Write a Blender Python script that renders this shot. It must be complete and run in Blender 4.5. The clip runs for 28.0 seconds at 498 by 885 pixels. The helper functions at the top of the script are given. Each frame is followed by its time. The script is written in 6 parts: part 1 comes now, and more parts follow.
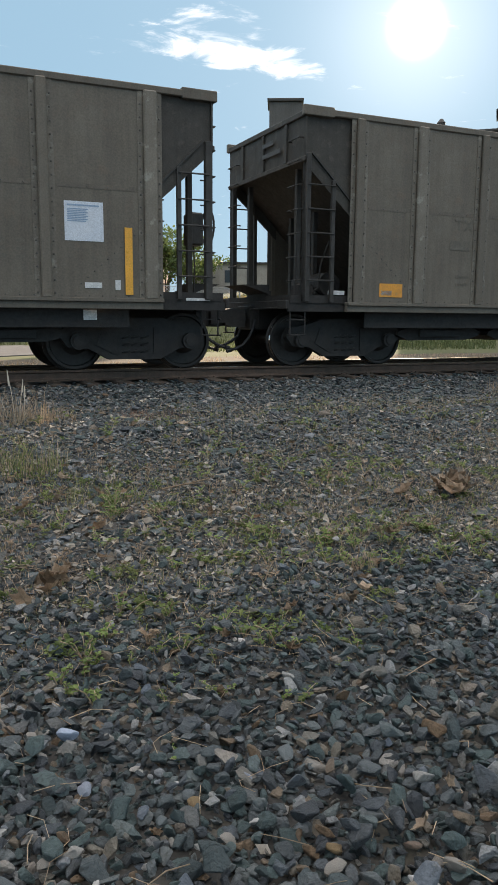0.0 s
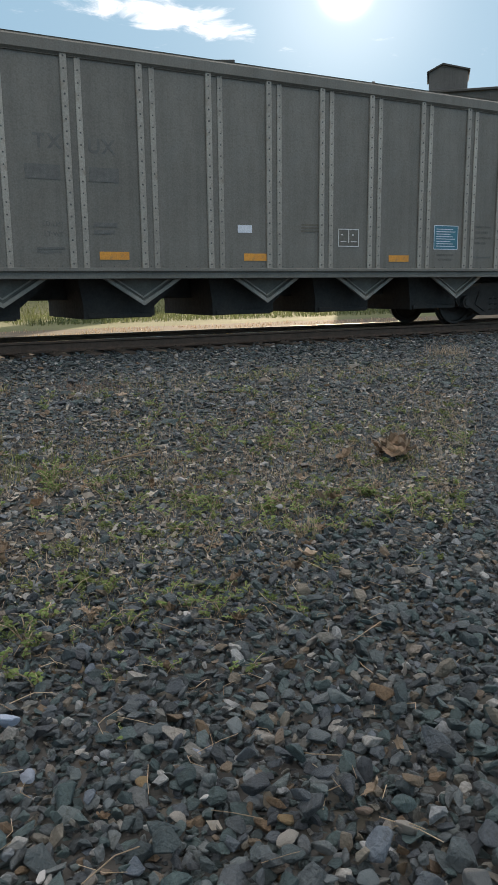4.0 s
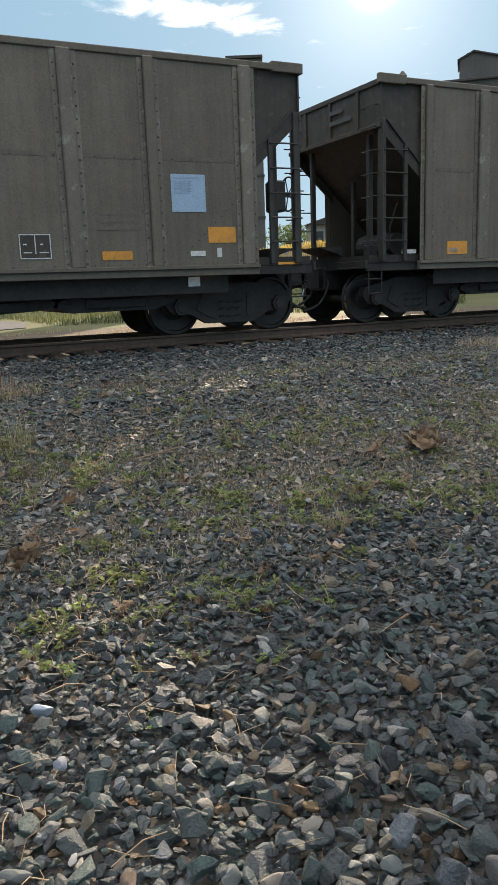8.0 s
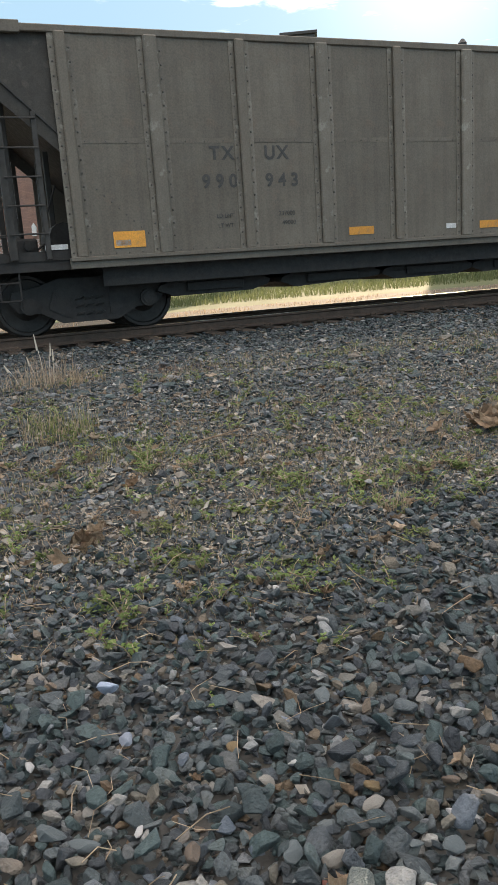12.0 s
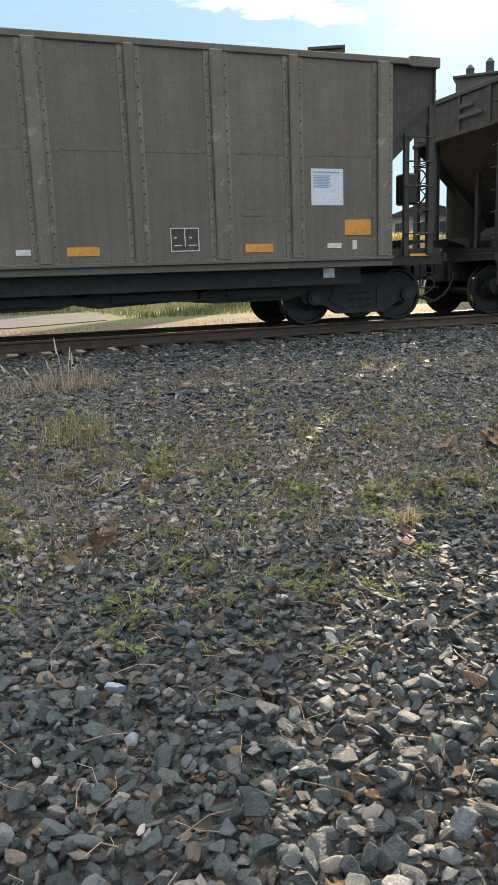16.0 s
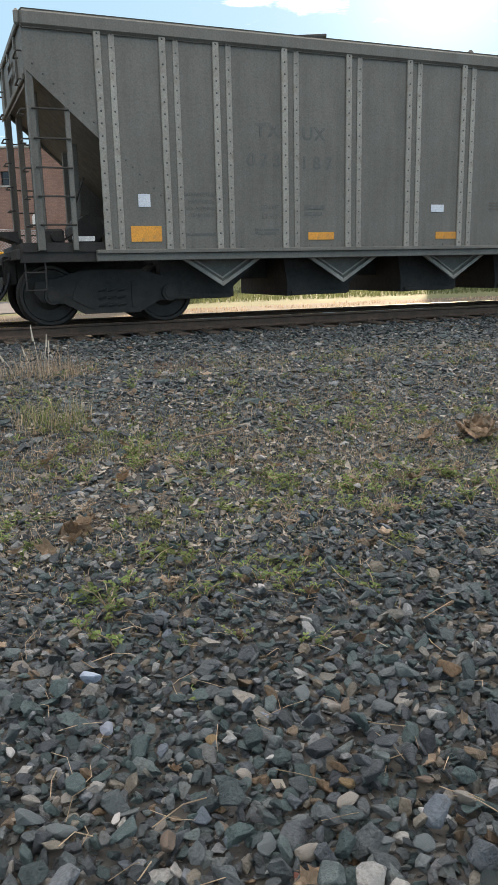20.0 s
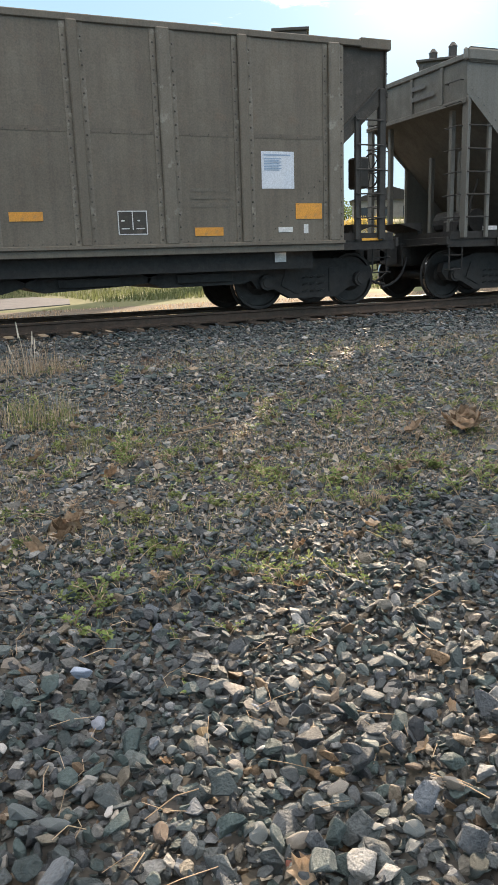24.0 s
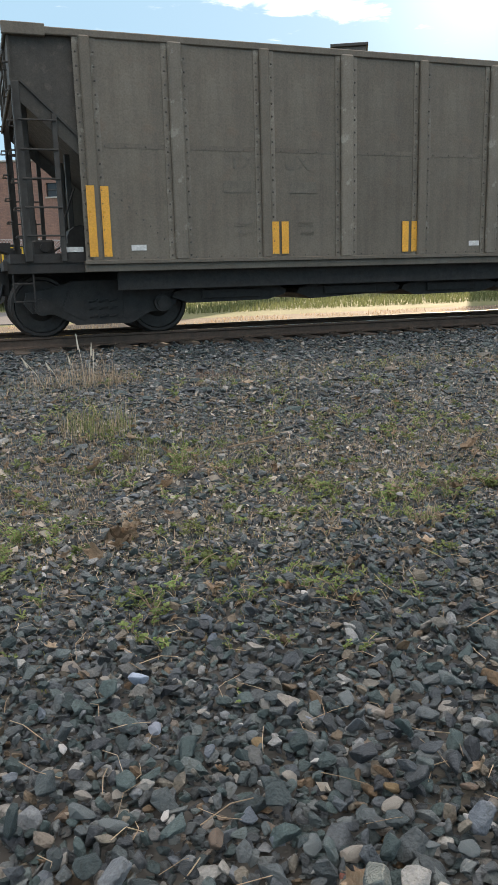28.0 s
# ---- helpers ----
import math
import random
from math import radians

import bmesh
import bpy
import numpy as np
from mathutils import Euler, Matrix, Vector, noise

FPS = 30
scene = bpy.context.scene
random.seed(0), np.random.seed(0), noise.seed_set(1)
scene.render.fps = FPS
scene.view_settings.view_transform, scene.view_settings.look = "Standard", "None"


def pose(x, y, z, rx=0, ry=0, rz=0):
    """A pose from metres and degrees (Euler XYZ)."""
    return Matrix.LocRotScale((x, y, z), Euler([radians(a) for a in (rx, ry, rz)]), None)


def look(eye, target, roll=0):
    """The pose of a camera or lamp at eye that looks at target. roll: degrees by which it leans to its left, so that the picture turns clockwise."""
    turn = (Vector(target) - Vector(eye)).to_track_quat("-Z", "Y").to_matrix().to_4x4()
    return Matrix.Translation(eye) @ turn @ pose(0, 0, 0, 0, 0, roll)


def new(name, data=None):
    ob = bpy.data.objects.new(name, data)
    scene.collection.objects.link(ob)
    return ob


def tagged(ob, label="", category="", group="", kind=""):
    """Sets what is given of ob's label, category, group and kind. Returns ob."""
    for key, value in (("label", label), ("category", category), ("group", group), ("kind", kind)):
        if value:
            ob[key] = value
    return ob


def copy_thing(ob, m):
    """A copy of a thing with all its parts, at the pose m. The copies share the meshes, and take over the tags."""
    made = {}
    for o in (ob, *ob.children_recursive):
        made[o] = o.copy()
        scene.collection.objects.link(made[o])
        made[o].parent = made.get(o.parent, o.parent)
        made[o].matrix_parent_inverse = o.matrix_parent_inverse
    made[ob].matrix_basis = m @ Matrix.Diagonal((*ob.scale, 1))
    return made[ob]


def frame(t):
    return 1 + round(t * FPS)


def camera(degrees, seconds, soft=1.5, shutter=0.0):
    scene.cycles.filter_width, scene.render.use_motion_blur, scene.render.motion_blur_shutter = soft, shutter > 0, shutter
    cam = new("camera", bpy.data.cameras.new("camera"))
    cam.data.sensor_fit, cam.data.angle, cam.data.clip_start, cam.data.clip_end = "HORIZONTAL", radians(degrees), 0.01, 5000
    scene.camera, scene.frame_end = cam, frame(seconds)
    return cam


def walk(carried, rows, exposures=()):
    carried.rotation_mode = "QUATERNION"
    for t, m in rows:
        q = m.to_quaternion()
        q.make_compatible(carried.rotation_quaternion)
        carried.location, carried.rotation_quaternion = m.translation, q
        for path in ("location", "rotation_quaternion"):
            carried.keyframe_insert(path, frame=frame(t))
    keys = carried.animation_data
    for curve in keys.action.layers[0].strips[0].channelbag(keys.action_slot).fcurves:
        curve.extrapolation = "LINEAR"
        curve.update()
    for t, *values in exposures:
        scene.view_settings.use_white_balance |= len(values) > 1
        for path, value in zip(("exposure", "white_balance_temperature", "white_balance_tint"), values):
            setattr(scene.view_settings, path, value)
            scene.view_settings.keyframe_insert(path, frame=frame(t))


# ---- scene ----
cam = camera(36.18, 28.0, soft=0.6)


def stand(x, y, z, yaw, pitch, roll):
    """Camera pose: yaw to the right of +y, pitch downwards, lean to the left, in degrees."""
    a, b = radians(yaw), radians(pitch)
    way = Vector((math.sin(a) * math.cos(b), math.cos(a) * math.cos(b), -math.sin(b)))
    eye = Vector((x, y, z))
    return look(eye, eye + way, roll)


walk(cam, [(row[0], stand(*row[1:])) for row in (
    (0.0, -0.032, 0.009, 1.155, 24.25, 9.13, 0.40),    (0.5, -0.033, 0.002, 1.154, 25.43, 8.98, 0.09),
    (1.0, -0.027, -0.003, 1.154, 26.10, 9.22, -0.28),    (1.5, -0.020, 0.001, 1.151, 26.48, 9.53, -0.50),
    (2.0, -0.020, 0.015, 1.149, 27.09, 10.07, -0.51),    (2.5, -0.010, 0.030, 1.146, 27.69, 10.54, -0.53),
    (3.0, -0.000, 0.047, 1.147, 28.21, 10.96, -0.61),    (3.5, 0.004, 0.059, 1.146, 28.54, 11.26, -0.75),
    (5.5, -0.012, 0.044, 1.144, 28.81, 11.93, -0.44),    (6.0, -0.001, 0.045, 1.142, 28.28, 12.03, -0.68),
    (6.5, 0.000, 0.047, 1.140, 27.80, 11.96, -0.99),    (7.0, -0.006, 0.039, 1.143, 27.43, 11.57, -1.26),
    (7.5, 0.001, 0.024, 1.149, 26.77, 11.32, -1.59),    (8.0, 0.014, 0.019, 1.147, 26.04, 11.73, -2.06),
    (8.5, 0.026, 0.028, 1.143, 25.21, 12.68, -2.56),    (9.0, 0.023, 0.032, 1.140, 24.52, 13.37, -2.96),
    (9.5, 0.013, 0.023, 1.138, 23.96, 13.33, -3.19),    (10.0, 0.014, 0.024, 1.140, 23.27, 13.14, -3.50),
    (10.5, 0.016, 0.022, 1.138, 22.64, 12.79, -3.64),    (11.0, 0.017, 0.017, 1.141, 21.98, 12.43, -3.77),
    (11.5, 0.021, 0.015, 1.146, 21.44, 12.39, -3.78),    (12.0, 0.021, 0.013, 1.145, 21.34, 12.83, -3.95),
    (12.5, 0.024, 0.010, 1.140, 21.51, 13.27, -4.18),    (14.5, 0.021, 0.004, 1.151, 21.16, 14.31, -3.51),
    (15.0, 0.013, -0.009, 1.154, 20.90, 13.25, -3.09),    (15.5, 0.015, -0.012, 1.154, 20.49, 12.52, -2.57),
    (16.0, 0.008, -0.019, 1.151, 20.31, 12.03, -2.09),    (16.5, 0.004, -0.023, 1.154, 20.40, 12.13, -1.57),
    (17.0, 0.004, -0.020, 1.153, 20.75, 12.28, -1.37),    (17.5, 0.005, -0.015, 1.147, 21.08, 12.38, -1.18),
    (18.0, 0.006, -0.020, 1.148, 21.21, 12.19, -1.17),    (18.5, 0.004, -0.018, 1.151, 21.31, 12.22, -1.01),
    (19.0, 0.009, -0.019, 1.149, 21.30, 12.26, -1.24),    (19.5, 0.009, -0.019, 1.144, 21.55, 12.48, -1.25),
    (20.0, 0.010, -0.012, 1.147, 21.99, 12.83, -1.29),    (20.5, 0.015, -0.013, 1.152, 22.29, 13.34, -1.42),
    (21.0, 0.013, -0.012, 1.153, 22.66, 14.00, -1.39),    (21.5, 0.012, -0.008, 1.147, 23.00, 14.30, -1.43),
    (23.5, 0.006, -0.022, 1.151, 23.09, 13.40, -1.83),    (24.0, 0.010, -0.023, 1.147, 22.87, 13.26, -1.93),
    (24.5, 0.007, -0.022, 1.153, 22.56, 12.98, -2.13),    (25.0, 0.008, -0.021, 1.152, 22.04, 12.60, -2.14),
    (25.5, 0.005, -0.025, 1.150, 21.60, 12.34, -2.02),    (26.0, 0.008, -0.027, 1.154, 21.08, 12.31, -2.03),
    (26.5, 0.010, -0.032, 1.153, 20.61, 11.86, -2.12),    (27.0, 0.005, -0.033, 1.152, 20.30, 11.46, -1.87),
    (27.5, -0.006, -0.038, 1.155, 19.84, 11.71, -1.70),    (28.0, -0.022, -0.042, 1.157, 19.00, 12.18, -1.60),
)], exposures=((0.0, 1.05, 6650, 12), (3.0, 0.98, 6650, 12), (6.0, 0.96, 6650, 12), (8.0, 1.04, 6700, 12), (9.0, 1.30, 6800, 13), (12.0, 1.46, 6900, 14), (14.8, 1.66, 6900, 14),
               (16.0, 1.44, 6900, 14), (17.0, 1.44, 6900, 14), (25.0, 1.54, 6900, 14), (28.0, 1.42, 6900, 14)))

# ---- world, sun, exposure ----
SUN_AZ, SUN_EL = radians(35.6), radians(19.2)
SUN_DIR = Vector((math.sin(SUN_AZ) * math.cos(SUN_EL), math.cos(SUN_AZ) * math.cos(SUN_EL), math.sin(SUN_EL)))


def make_world():
    world = bpy.data.worlds.new("sky")
    scene.world = world
    world.use_nodes = True
    nt = world.node_tree
    nt.nodes.clear()
    N, Lk = nt.nodes.new, nt.links.new
    out, bg = N("ShaderNodeOutputWorld"), N("ShaderNodeBackground")
    sky = N("ShaderNodeTexSky")
    sky.sky_type, sky.sun_disc = "NISHITA", False
    sky.sun_elevation, sky.sun_rotation = SUN_EL, SUN_AZ
    sky.air_density, sky.dust_density, sky.ozone_density = 1.0, 0.15, 1.5
    co = N("ShaderNodeTexCoord")

    def math_node(op, a, b=None, c=None):
        n = N("ShaderNodeMath")
        n.operation = op
        for i, v in enumerate((a, b, c)):
            if v is None:
                continue
            if isinstance(v, (int, float)):
                n.inputs[i].default_value = v
            else:
                Lk(v, n.inputs[i])
        return n.outputs[0]

    def dot(vec):
        n = N("ShaderNodeVectorMath")
        n.operation = "DOT_PRODUCT"
        Lk(co.outputs["Generated"], n.inputs[0])
        n.inputs[1].default_value = vec
        return n.outputs["Value"]

    # the sun's blinding disc and the bright haze round it
    s = math_node("MAXIMUM", dot(SUN_DIR), 0.0)
    disc = math_node("MULTIPLY", math_node("POWER", s, 9000.0), 16.0)
    halo = math_node("MULTIPLY", math_node("POWER", s, 220.0), 0.22)
    wide = math_node("MULTIPLY", math_node("POWER", s, 26.0), 0.065)
    glow = math_node("ADD", math_node("ADD", disc, halo), wide)
    # thin clouds on a flat layer high above
    sep = N("ShaderNodeSeparateXYZ")
    Lk(co.outputs["Generated"], sep.inputs[0])
    up = math_node("MAXIMUM", sep.outputs[2], 0.03)
    px, py = math_node("DIVIDE", sep.outputs[0], up), math_node("DIVIDE", sep.outputs[1], up)
    comb = N("ShaderNodeCombineXYZ")
    Lk(px, comb.inputs[0])
    Lk(py, comb.inputs[1])
    no = N("ShaderNodeTexNoise")
    no.inputs["Scale"].default_value, no.inputs["Detail"].default_value = 4.2, 10.0
    no.inputs["Roughness"].default_value, no.inputs["Distortion"].default_value = 0.62, 0.5
    Lk(comb.outputs[0], no.inputs["Vector"])
    # where the long white cloud lies
    ca, ce = radians(22.5), radians(18.1)
    f = Vector((math.sin(ca) * math.cos(ce), math.cos(ca) * math.cos(ce), math.sin(ce)))
    r = Vector((math.cos(ca), -math.sin(ca), 0))
    u = r.cross(f)
    r, u = (r * 0.989 - u * 0.148), (u * 0.989 + r * 0.148)
    fx, fy = dot(r), dot(u)
    ex = math_node("DIVIDE", fx, 0.140)
    ey = math_node("DIVIDE", fy, 0.0260)
    d2 = math_node("ADD", math_node("MULTIPLY", ex, ex), math_node("MULTIPLY", ey, ey))
    front = math_node("GREATER_THAN", dot(f), 0.0)
    near = math_node("MULTIPLY", math_node("SUBTRACT", 1.0, math_node("MINIMUM", d2, 1.0)), front)
    ex2 = math_node("DIVIDE", math_node("SUBTRACT", fx, -0.02), 0.10)
    ey2 = math_node("DIVIDE", math_node("SUBTRACT", fy, 0.036), 0.016)
    d3 = math_node("ADD", math_node("MULTIPLY", ex2, ex2), math_node("MULTIPLY", ey2, ey2))
    near2 = math_node("MULTIPLY", math_node("MULTIPLY", math_node("SUBTRACT", 1.0, math_node("MINIMUM", d3, 1.0)), front), 0.42)
    cover = math_node("ADD", math_node("MULTIPLY", math_node("ADD", near, near2), 0.34), no.outputs["Fac"])
    # more cloud overhead than near the horizon, unseen, added as light from above
    back = N("ShaderNodeMapRange")
    back.inputs["From Min"].default_value, back.inputs["From Max"].default_value = 0.42, 0.72
    back.inputs["To Min"].default_value, back.inputs["To Max"].default_value = 0.0, 0.50
    Lk(sep.outputs[2], back.inputs["Value"])
    cover = math_node("ADD", cover, back.outputs[0])
    cl = N("ShaderNodeMapRange")
    cl.inputs["From Min"].default_value, cl.inputs["From Max"].default_value = 0.62, 0.90
    cl.inputs["To Min"].default_value, cl.inputs["To Max"].default_value = 0.0, 0.85
    cl.interpolation_type = "SMOOTHSTEP"
    Lk(cover, cl.inputs["Value"])
    # a thin bright veil of high haze over the whole sky
    veil = N("ShaderNodeMix")
    veil.data_type = "RGBA"
    veil.inputs["Factor"].default_value = 0.955
    Lk(sky.outputs[0], veil.inputs["A"])
    veil.inputs["B"].default_value = (1.70, 2.75, 3.60, 1)
    mix = N("ShaderNodeMix")
    mix.data_type = "RGBA"
    Lk(cl.outputs[0], mix.inputs["Factor"])
    Lk(veil.outputs["Result"], mix.inputs["A"])
    mix.inputs["B"].default_value = (9.0, 8.7, 8.5, 1)
    # glow added on top
    gc = N("ShaderNodeMix")
    gc.data_type, gc.blend_type = "RGBA", "ADD"
    gc.inputs["Factor"].default_value = 1.0
    Lk(mix.outputs["Result"], gc.inputs["A"])
    tint = N("ShaderNodeVectorMath")
    tint.operation = "SCALE"
    tint.inputs[0].default_value = (8.0, 7.6, 6.9)
    Lk(glow, tint.inputs["Scale"])
    Lk(tint.outputs[0], gc.inputs["B"])
    Lk(gc.outputs["Result"], bg.inputs["Color"])
    bg.inputs["Strength"].default_value = 0.10
    Lk(bg.outputs[0], out.inputs[0])


make_world()
sun = new("sun", bpy.data.lights.new("sun", "SUN"))
sun.data.energy, sun.data.angle, sun.data.color = 4.0, radians(0.5), (1.0, 0.82, 0.60)
sun.matrix_world = look(SUN_DIR * 300, (0, 0, 0))

# ---- materials ----


def mat(name, c1, c2=None, scale=6.0, rough=0.7, metal=0.0, bump=0.0, bscale=60.0, streak=0.0, spots=None, vary=0.0, island=False,
        spec=0.5, translucent=0.0, coat=0.0):
    """Painted or natural surface: two colours in large blotches, fine grain, vertical run-off streaks, spots, and a shade per object or island."""
    m = bpy.data.materials.new(name)
    m.use_nodes = True
    nt = m.node_tree
    N, Lk = nt.nodes.new, nt.links.new
    b = nt.nodes["Principled BSDF"]
    co = N("ShaderNodeTexCoord")
    c2 = c2 or tuple(v * 0.75 for v in c1)

    def noise_node(sc, detail=5.0, stretch=None, rough_=0.6):
        n = N("ShaderNodeTexNoise")
        n.inputs["Scale"].default_value, n.inputs["Detail"].default_value, n.inputs["Roughness"].default_value = sc, detail, rough_
        if stretch:
            mp = N("ShaderNodeMapping")
            mp.inputs["Scale"].default_value = stretch
            Lk(co.outputs["Object"], mp.inputs["Vector"])
            Lk(mp.outputs[0], n.inputs["Vector"])
        else:
            Lk(co.outputs["Object"], n.inputs["Vector"])
        return n.outputs["Fac"]

    def remap(sock, a, b_, lo=0.0, hi=1.0):
        n = N("ShaderNodeMapRange")
        for k, v in (("From Min", a), ("From Max", b_), ("To Min", lo), ("To Max", hi)):
            n.inputs[k].default_value = v
        Lk(sock, n.inputs["Value"])
        return n.outputs[0]

    def blend(fac, a, b_, kind="MIX"):
        n = N("ShaderNodeMix")
        n.data_type, n.blend_type = "RGBA", kind
        for k, v in (("Factor", fac), ("A", a), ("B", b_)):
            if isinstance(v, tuple):
                n.inputs[k].default_value = (*v, 1)
            elif isinstance(v, float):
                n.inputs[k].default_value = v
            else:
                Lk(v, n.inputs[k])
        return n.outputs["Result"]

    col = blend(remap(noise_node(scale), 0.35, 0.65), tuple(c1), tuple(c2))
    if streak:
        st = remap(noise_node(1.0, 6.0, (9.0, 9.0, 0.5)), 0.45, 0.75, 0.0, streak)
        col = blend(st, col, tuple(v * 0.45 for v in c2))
    if spots:
        col = blend(remap(noise_node(scale * 2.3, 8.0), 0.56, 0.66), col, tuple(spots))
    grain = remap(noise_node(bscale, 3.0), 0.3, 0.7, 0.82, 1.15)
    g = N("ShaderNodeCombineColor")
    for i in range(3):
        Lk(grain, g.inputs[i])
    col = blend(1.0, col, g.outputs[0], "MULTIPLY")
    if vary:
        if island:
            rnd = N("ShaderNodeNewGeometry").outputs["Random Per Island"]
        else:
            rnd = N("ShaderNodeObjectInfo").outputs["Random"]
        v = remap(rnd, 0.0, 1.0, 1 - vary, 1 + vary)
        g2 = N("ShaderNodeCombineColor")
        for i in range(3):
            Lk(v, g2.inputs[i])
        col = blend(1.0, col, g2.outputs[0], "MULTIPLY")
    Lk(col, b.inputs["Base Color"])
    b.inputs["Metallic"].default_value = metal
    b.inputs["Specular IOR Level"].default_value = spec
    b.inputs["Coat Weight"].default_value = coat
    Lk(remap(noise_node(scale * 3), 0.3, 0.7, max(rough - 0.12, 0.03), min(rough + 0.12, 1.0)), b.inputs["Roughness"])
    if bump:
        bp = N("ShaderNodeBump")
        bp.inputs["Strength"].default_value, bp.inputs["Distance"].default_value = bump, 0.01
        Lk(noise_node(bscale, 6.0), bp.inputs["Height"])
        Lk(bp.outputs[0], b.inputs["Normal"])
    if translucent:
        tr, mx = N("ShaderNodeBsdfTranslucent"), N("ShaderNodeMixShader")
        Lk(col, tr.inputs["Color"])
        mx.inputs[0].default_value = translucent
        Lk(b.outputs[0], mx.inputs[1])
        Lk(tr.outputs[0], mx.inputs[2])
        Lk(mx.outputs[0], nt.nodes["Material Output"].inputs[0])
    return m


def stone_mat(name, island):
    """Crushed rock: mostly blue-grey, some greenish, some tan, rusty or pale, each piece its own shade."""
    m = mat(name, (0.5, 0.5, 0.5), (0.36, 0.37, 0.38), scale=30, rough=0.62, bump=0.9, bscale=150, spec=0.4, spots=(0.30, 0.30, 0.29))
    nt = m.node_tree
    N, Lk = nt.nodes.new, nt.links.new
    b = nt.nodes["Principled BSDF"]
    src = b.inputs["Base Color"].links[0].from_socket
    rnd = N("ShaderNodeNewGeometry").outputs["Random Per Island"] if island else N("ShaderNodeObjectInfo").outputs["Random"]
    ramp = N("ShaderNodeValToRGB")
    stops = ((0.0, (0.052, 0.058, 0.062)), (0.14, (0.18, 0.195, 0.195)), (0.28, (0.066, 0.093, 0.092)), (0.42, (0.138, 0.186, 0.176)), (0.55, (0.25, 0.26, 0.25)), (0.67, (0.085, 0.09, 0.098)),
             (0.77, (0.15, 0.165, 0.178)), (0.83, (0.34, 0.29, 0.225)), (0.885, (0.25, 0.15, 0.08)), (0.94, (0.62, 0.57, 0.51)), (1.0, (0.20, 0.23, 0.27)))
    el = ramp.color_ramp.elements
    while len(el) < len(stops):
        el.new(0.5)
    for e, (p, c) in zip(el, stops):
        e.position, e.color = p, (*c, 1)
    Lk(rnd, ramp.inputs[0])
    mul = N("ShaderNodeMix")
    mul.data_type, mul.blend_type = "RGBA", "MULTIPLY"
    mul.inputs["Factor"].default_value = 1.0
    Lk(src, mul.inputs["A"])
    Lk(ramp.outputs[0], mul.inputs["B"])
    sc = N("ShaderNodeVectorMath")
    sc.operation = "MULTIPLY"
    sc.inputs[1].default_value = (1.19, 1.27, 1.33)
    Lk(mul.outputs["Result"], sc.inputs[0])
    Lk(sc.outputs[0], b.inputs["Base Color"])
    return m


PAINT_TAN = mat("tan_car_paint", (0.164, 0.143, 0.112), (0.130, 0.111, 0.086), scale=1.3, rough=0.62, streak=0.35, bump=0.15, bscale=40, vary=0.10, spots=(0.15, 0.12, 0.09))
WORN_TAN = mat("worn_rib_paint", (0.200, 0.176, 0.140), (0.156, 0.136, 0.107), scale=2.4, rough=0.6, streak=0.45, bump=0.15, bscale=40, vary=0.14, spots=(0.27, 0.255, 0.21))
WORN_GREY = mat("pale_rib_paint", (0.38, 0.36, 0.315), (0.29, 0.27, 0.235), scale=2.2, rough=0.5, streak=0.4, bump=0.12, bscale=40, vary=0.1, metal=0.15, spots=(0.27, 0.24, 0.20))
PAINT_GREY = mat("grey_car_paint", (0.190, 0.183, 0.161), (0.155, 0.148, 0.129), scale=1.1, rough=0.55, streak=0.28, bump=0.12, bscale=40, vary=0.06, metal=0.15)
DARK = mat("black_underframe_grime", (0.024, 0.023, 0.022), (0.038, 0.034, 0.030), scale=5, rough=0.75, bump=0.4, bscale=50)
# dark steel whose colour also holds the shade under slopes and among end posts
STEEL_SHADE = mat("dark_steel_with_bay_shade", (0.052, 0.049, 0.043), (0.036, 0.033, 0.03), scale=5, rough=0.65, bump=0.2, bscale=60)
# tan paint darkened by the shade of the car ends; also fills data boxes
SHADE_TAN = mat("shade_darkened_tan_paint", (0.066, 0.060, 0.050), (0.048, 0.043, 0.036), scale=2.2, rough=0.7, streak=0.35, bump=0.2, bscale=50, vary=0.1, spots=(0.085, 0.075, 0.06))
# grey car paint with shade mixed in, for ends, slopes, aprons and data boxes
SHADE_GREY = mat("shade_darkened_grey_paint", (0.15, 0.145, 0.125), (0.11, 0.105, 0.09), scale=3, rough=0.65, streak=0.3, bump=0.2, bscale=40)
# streaked concrete, darkened because the walls are seen from their shaded side
TOWER_WALL = mat("backlit_dark_concrete", (0.13, 0.128, 0.122), (0.10, 0.098, 0.093), scale=0.6, rough=0.9, bump=0.3, bscale=12, streak=0.3)
WHEEL = mat("worn_wheel_steel", (0.05, 0.045, 0.04), (0.035, 0.03, 0.027), scale=8, rough=0.5, metal=0.5, bump=0.2, bscale=50)
BRIGHT = mat("polished_running_steel", (0.62, 0.61, 0.6), (0.5, 0.48, 0.46), scale=9, rough=0.16, metal=1.0)
GHOST_END = mat("faded_white_end_stencil", (0.088, 0.088, 0.084), (0.062, 0.060, 0.054), scale=14, rough=0.6)
RIVET_TAN = mat("dark_rivet_heads", (0.10, 0.09, 0.075), scale=9, rough=0.6)
RIVET_GREY = mat("rivet_heads_grey", (0.13, 0.13, 0.125), scale=9, rough=0.5)
ORANGE = mat("orange_reflective_plate", (0.80, 0.36, 0.05), (0.68, 0.30, 0.05), scale=4, rough=0.4, vary=0.12, spots=(0.55, 0.27, 0.07))
YELLOW = mat("yellow_reflective_tape", (0.85, 0.43, 0.05), (0.75, 0.36, 0.05), scale=4, rough=0.35, vary=0.08)
WHITE_PANEL = mat("white_panel", (0.72, 0.75, 0.80), (0.62, 0.67, 0.74), scale=2, rough=0.4)
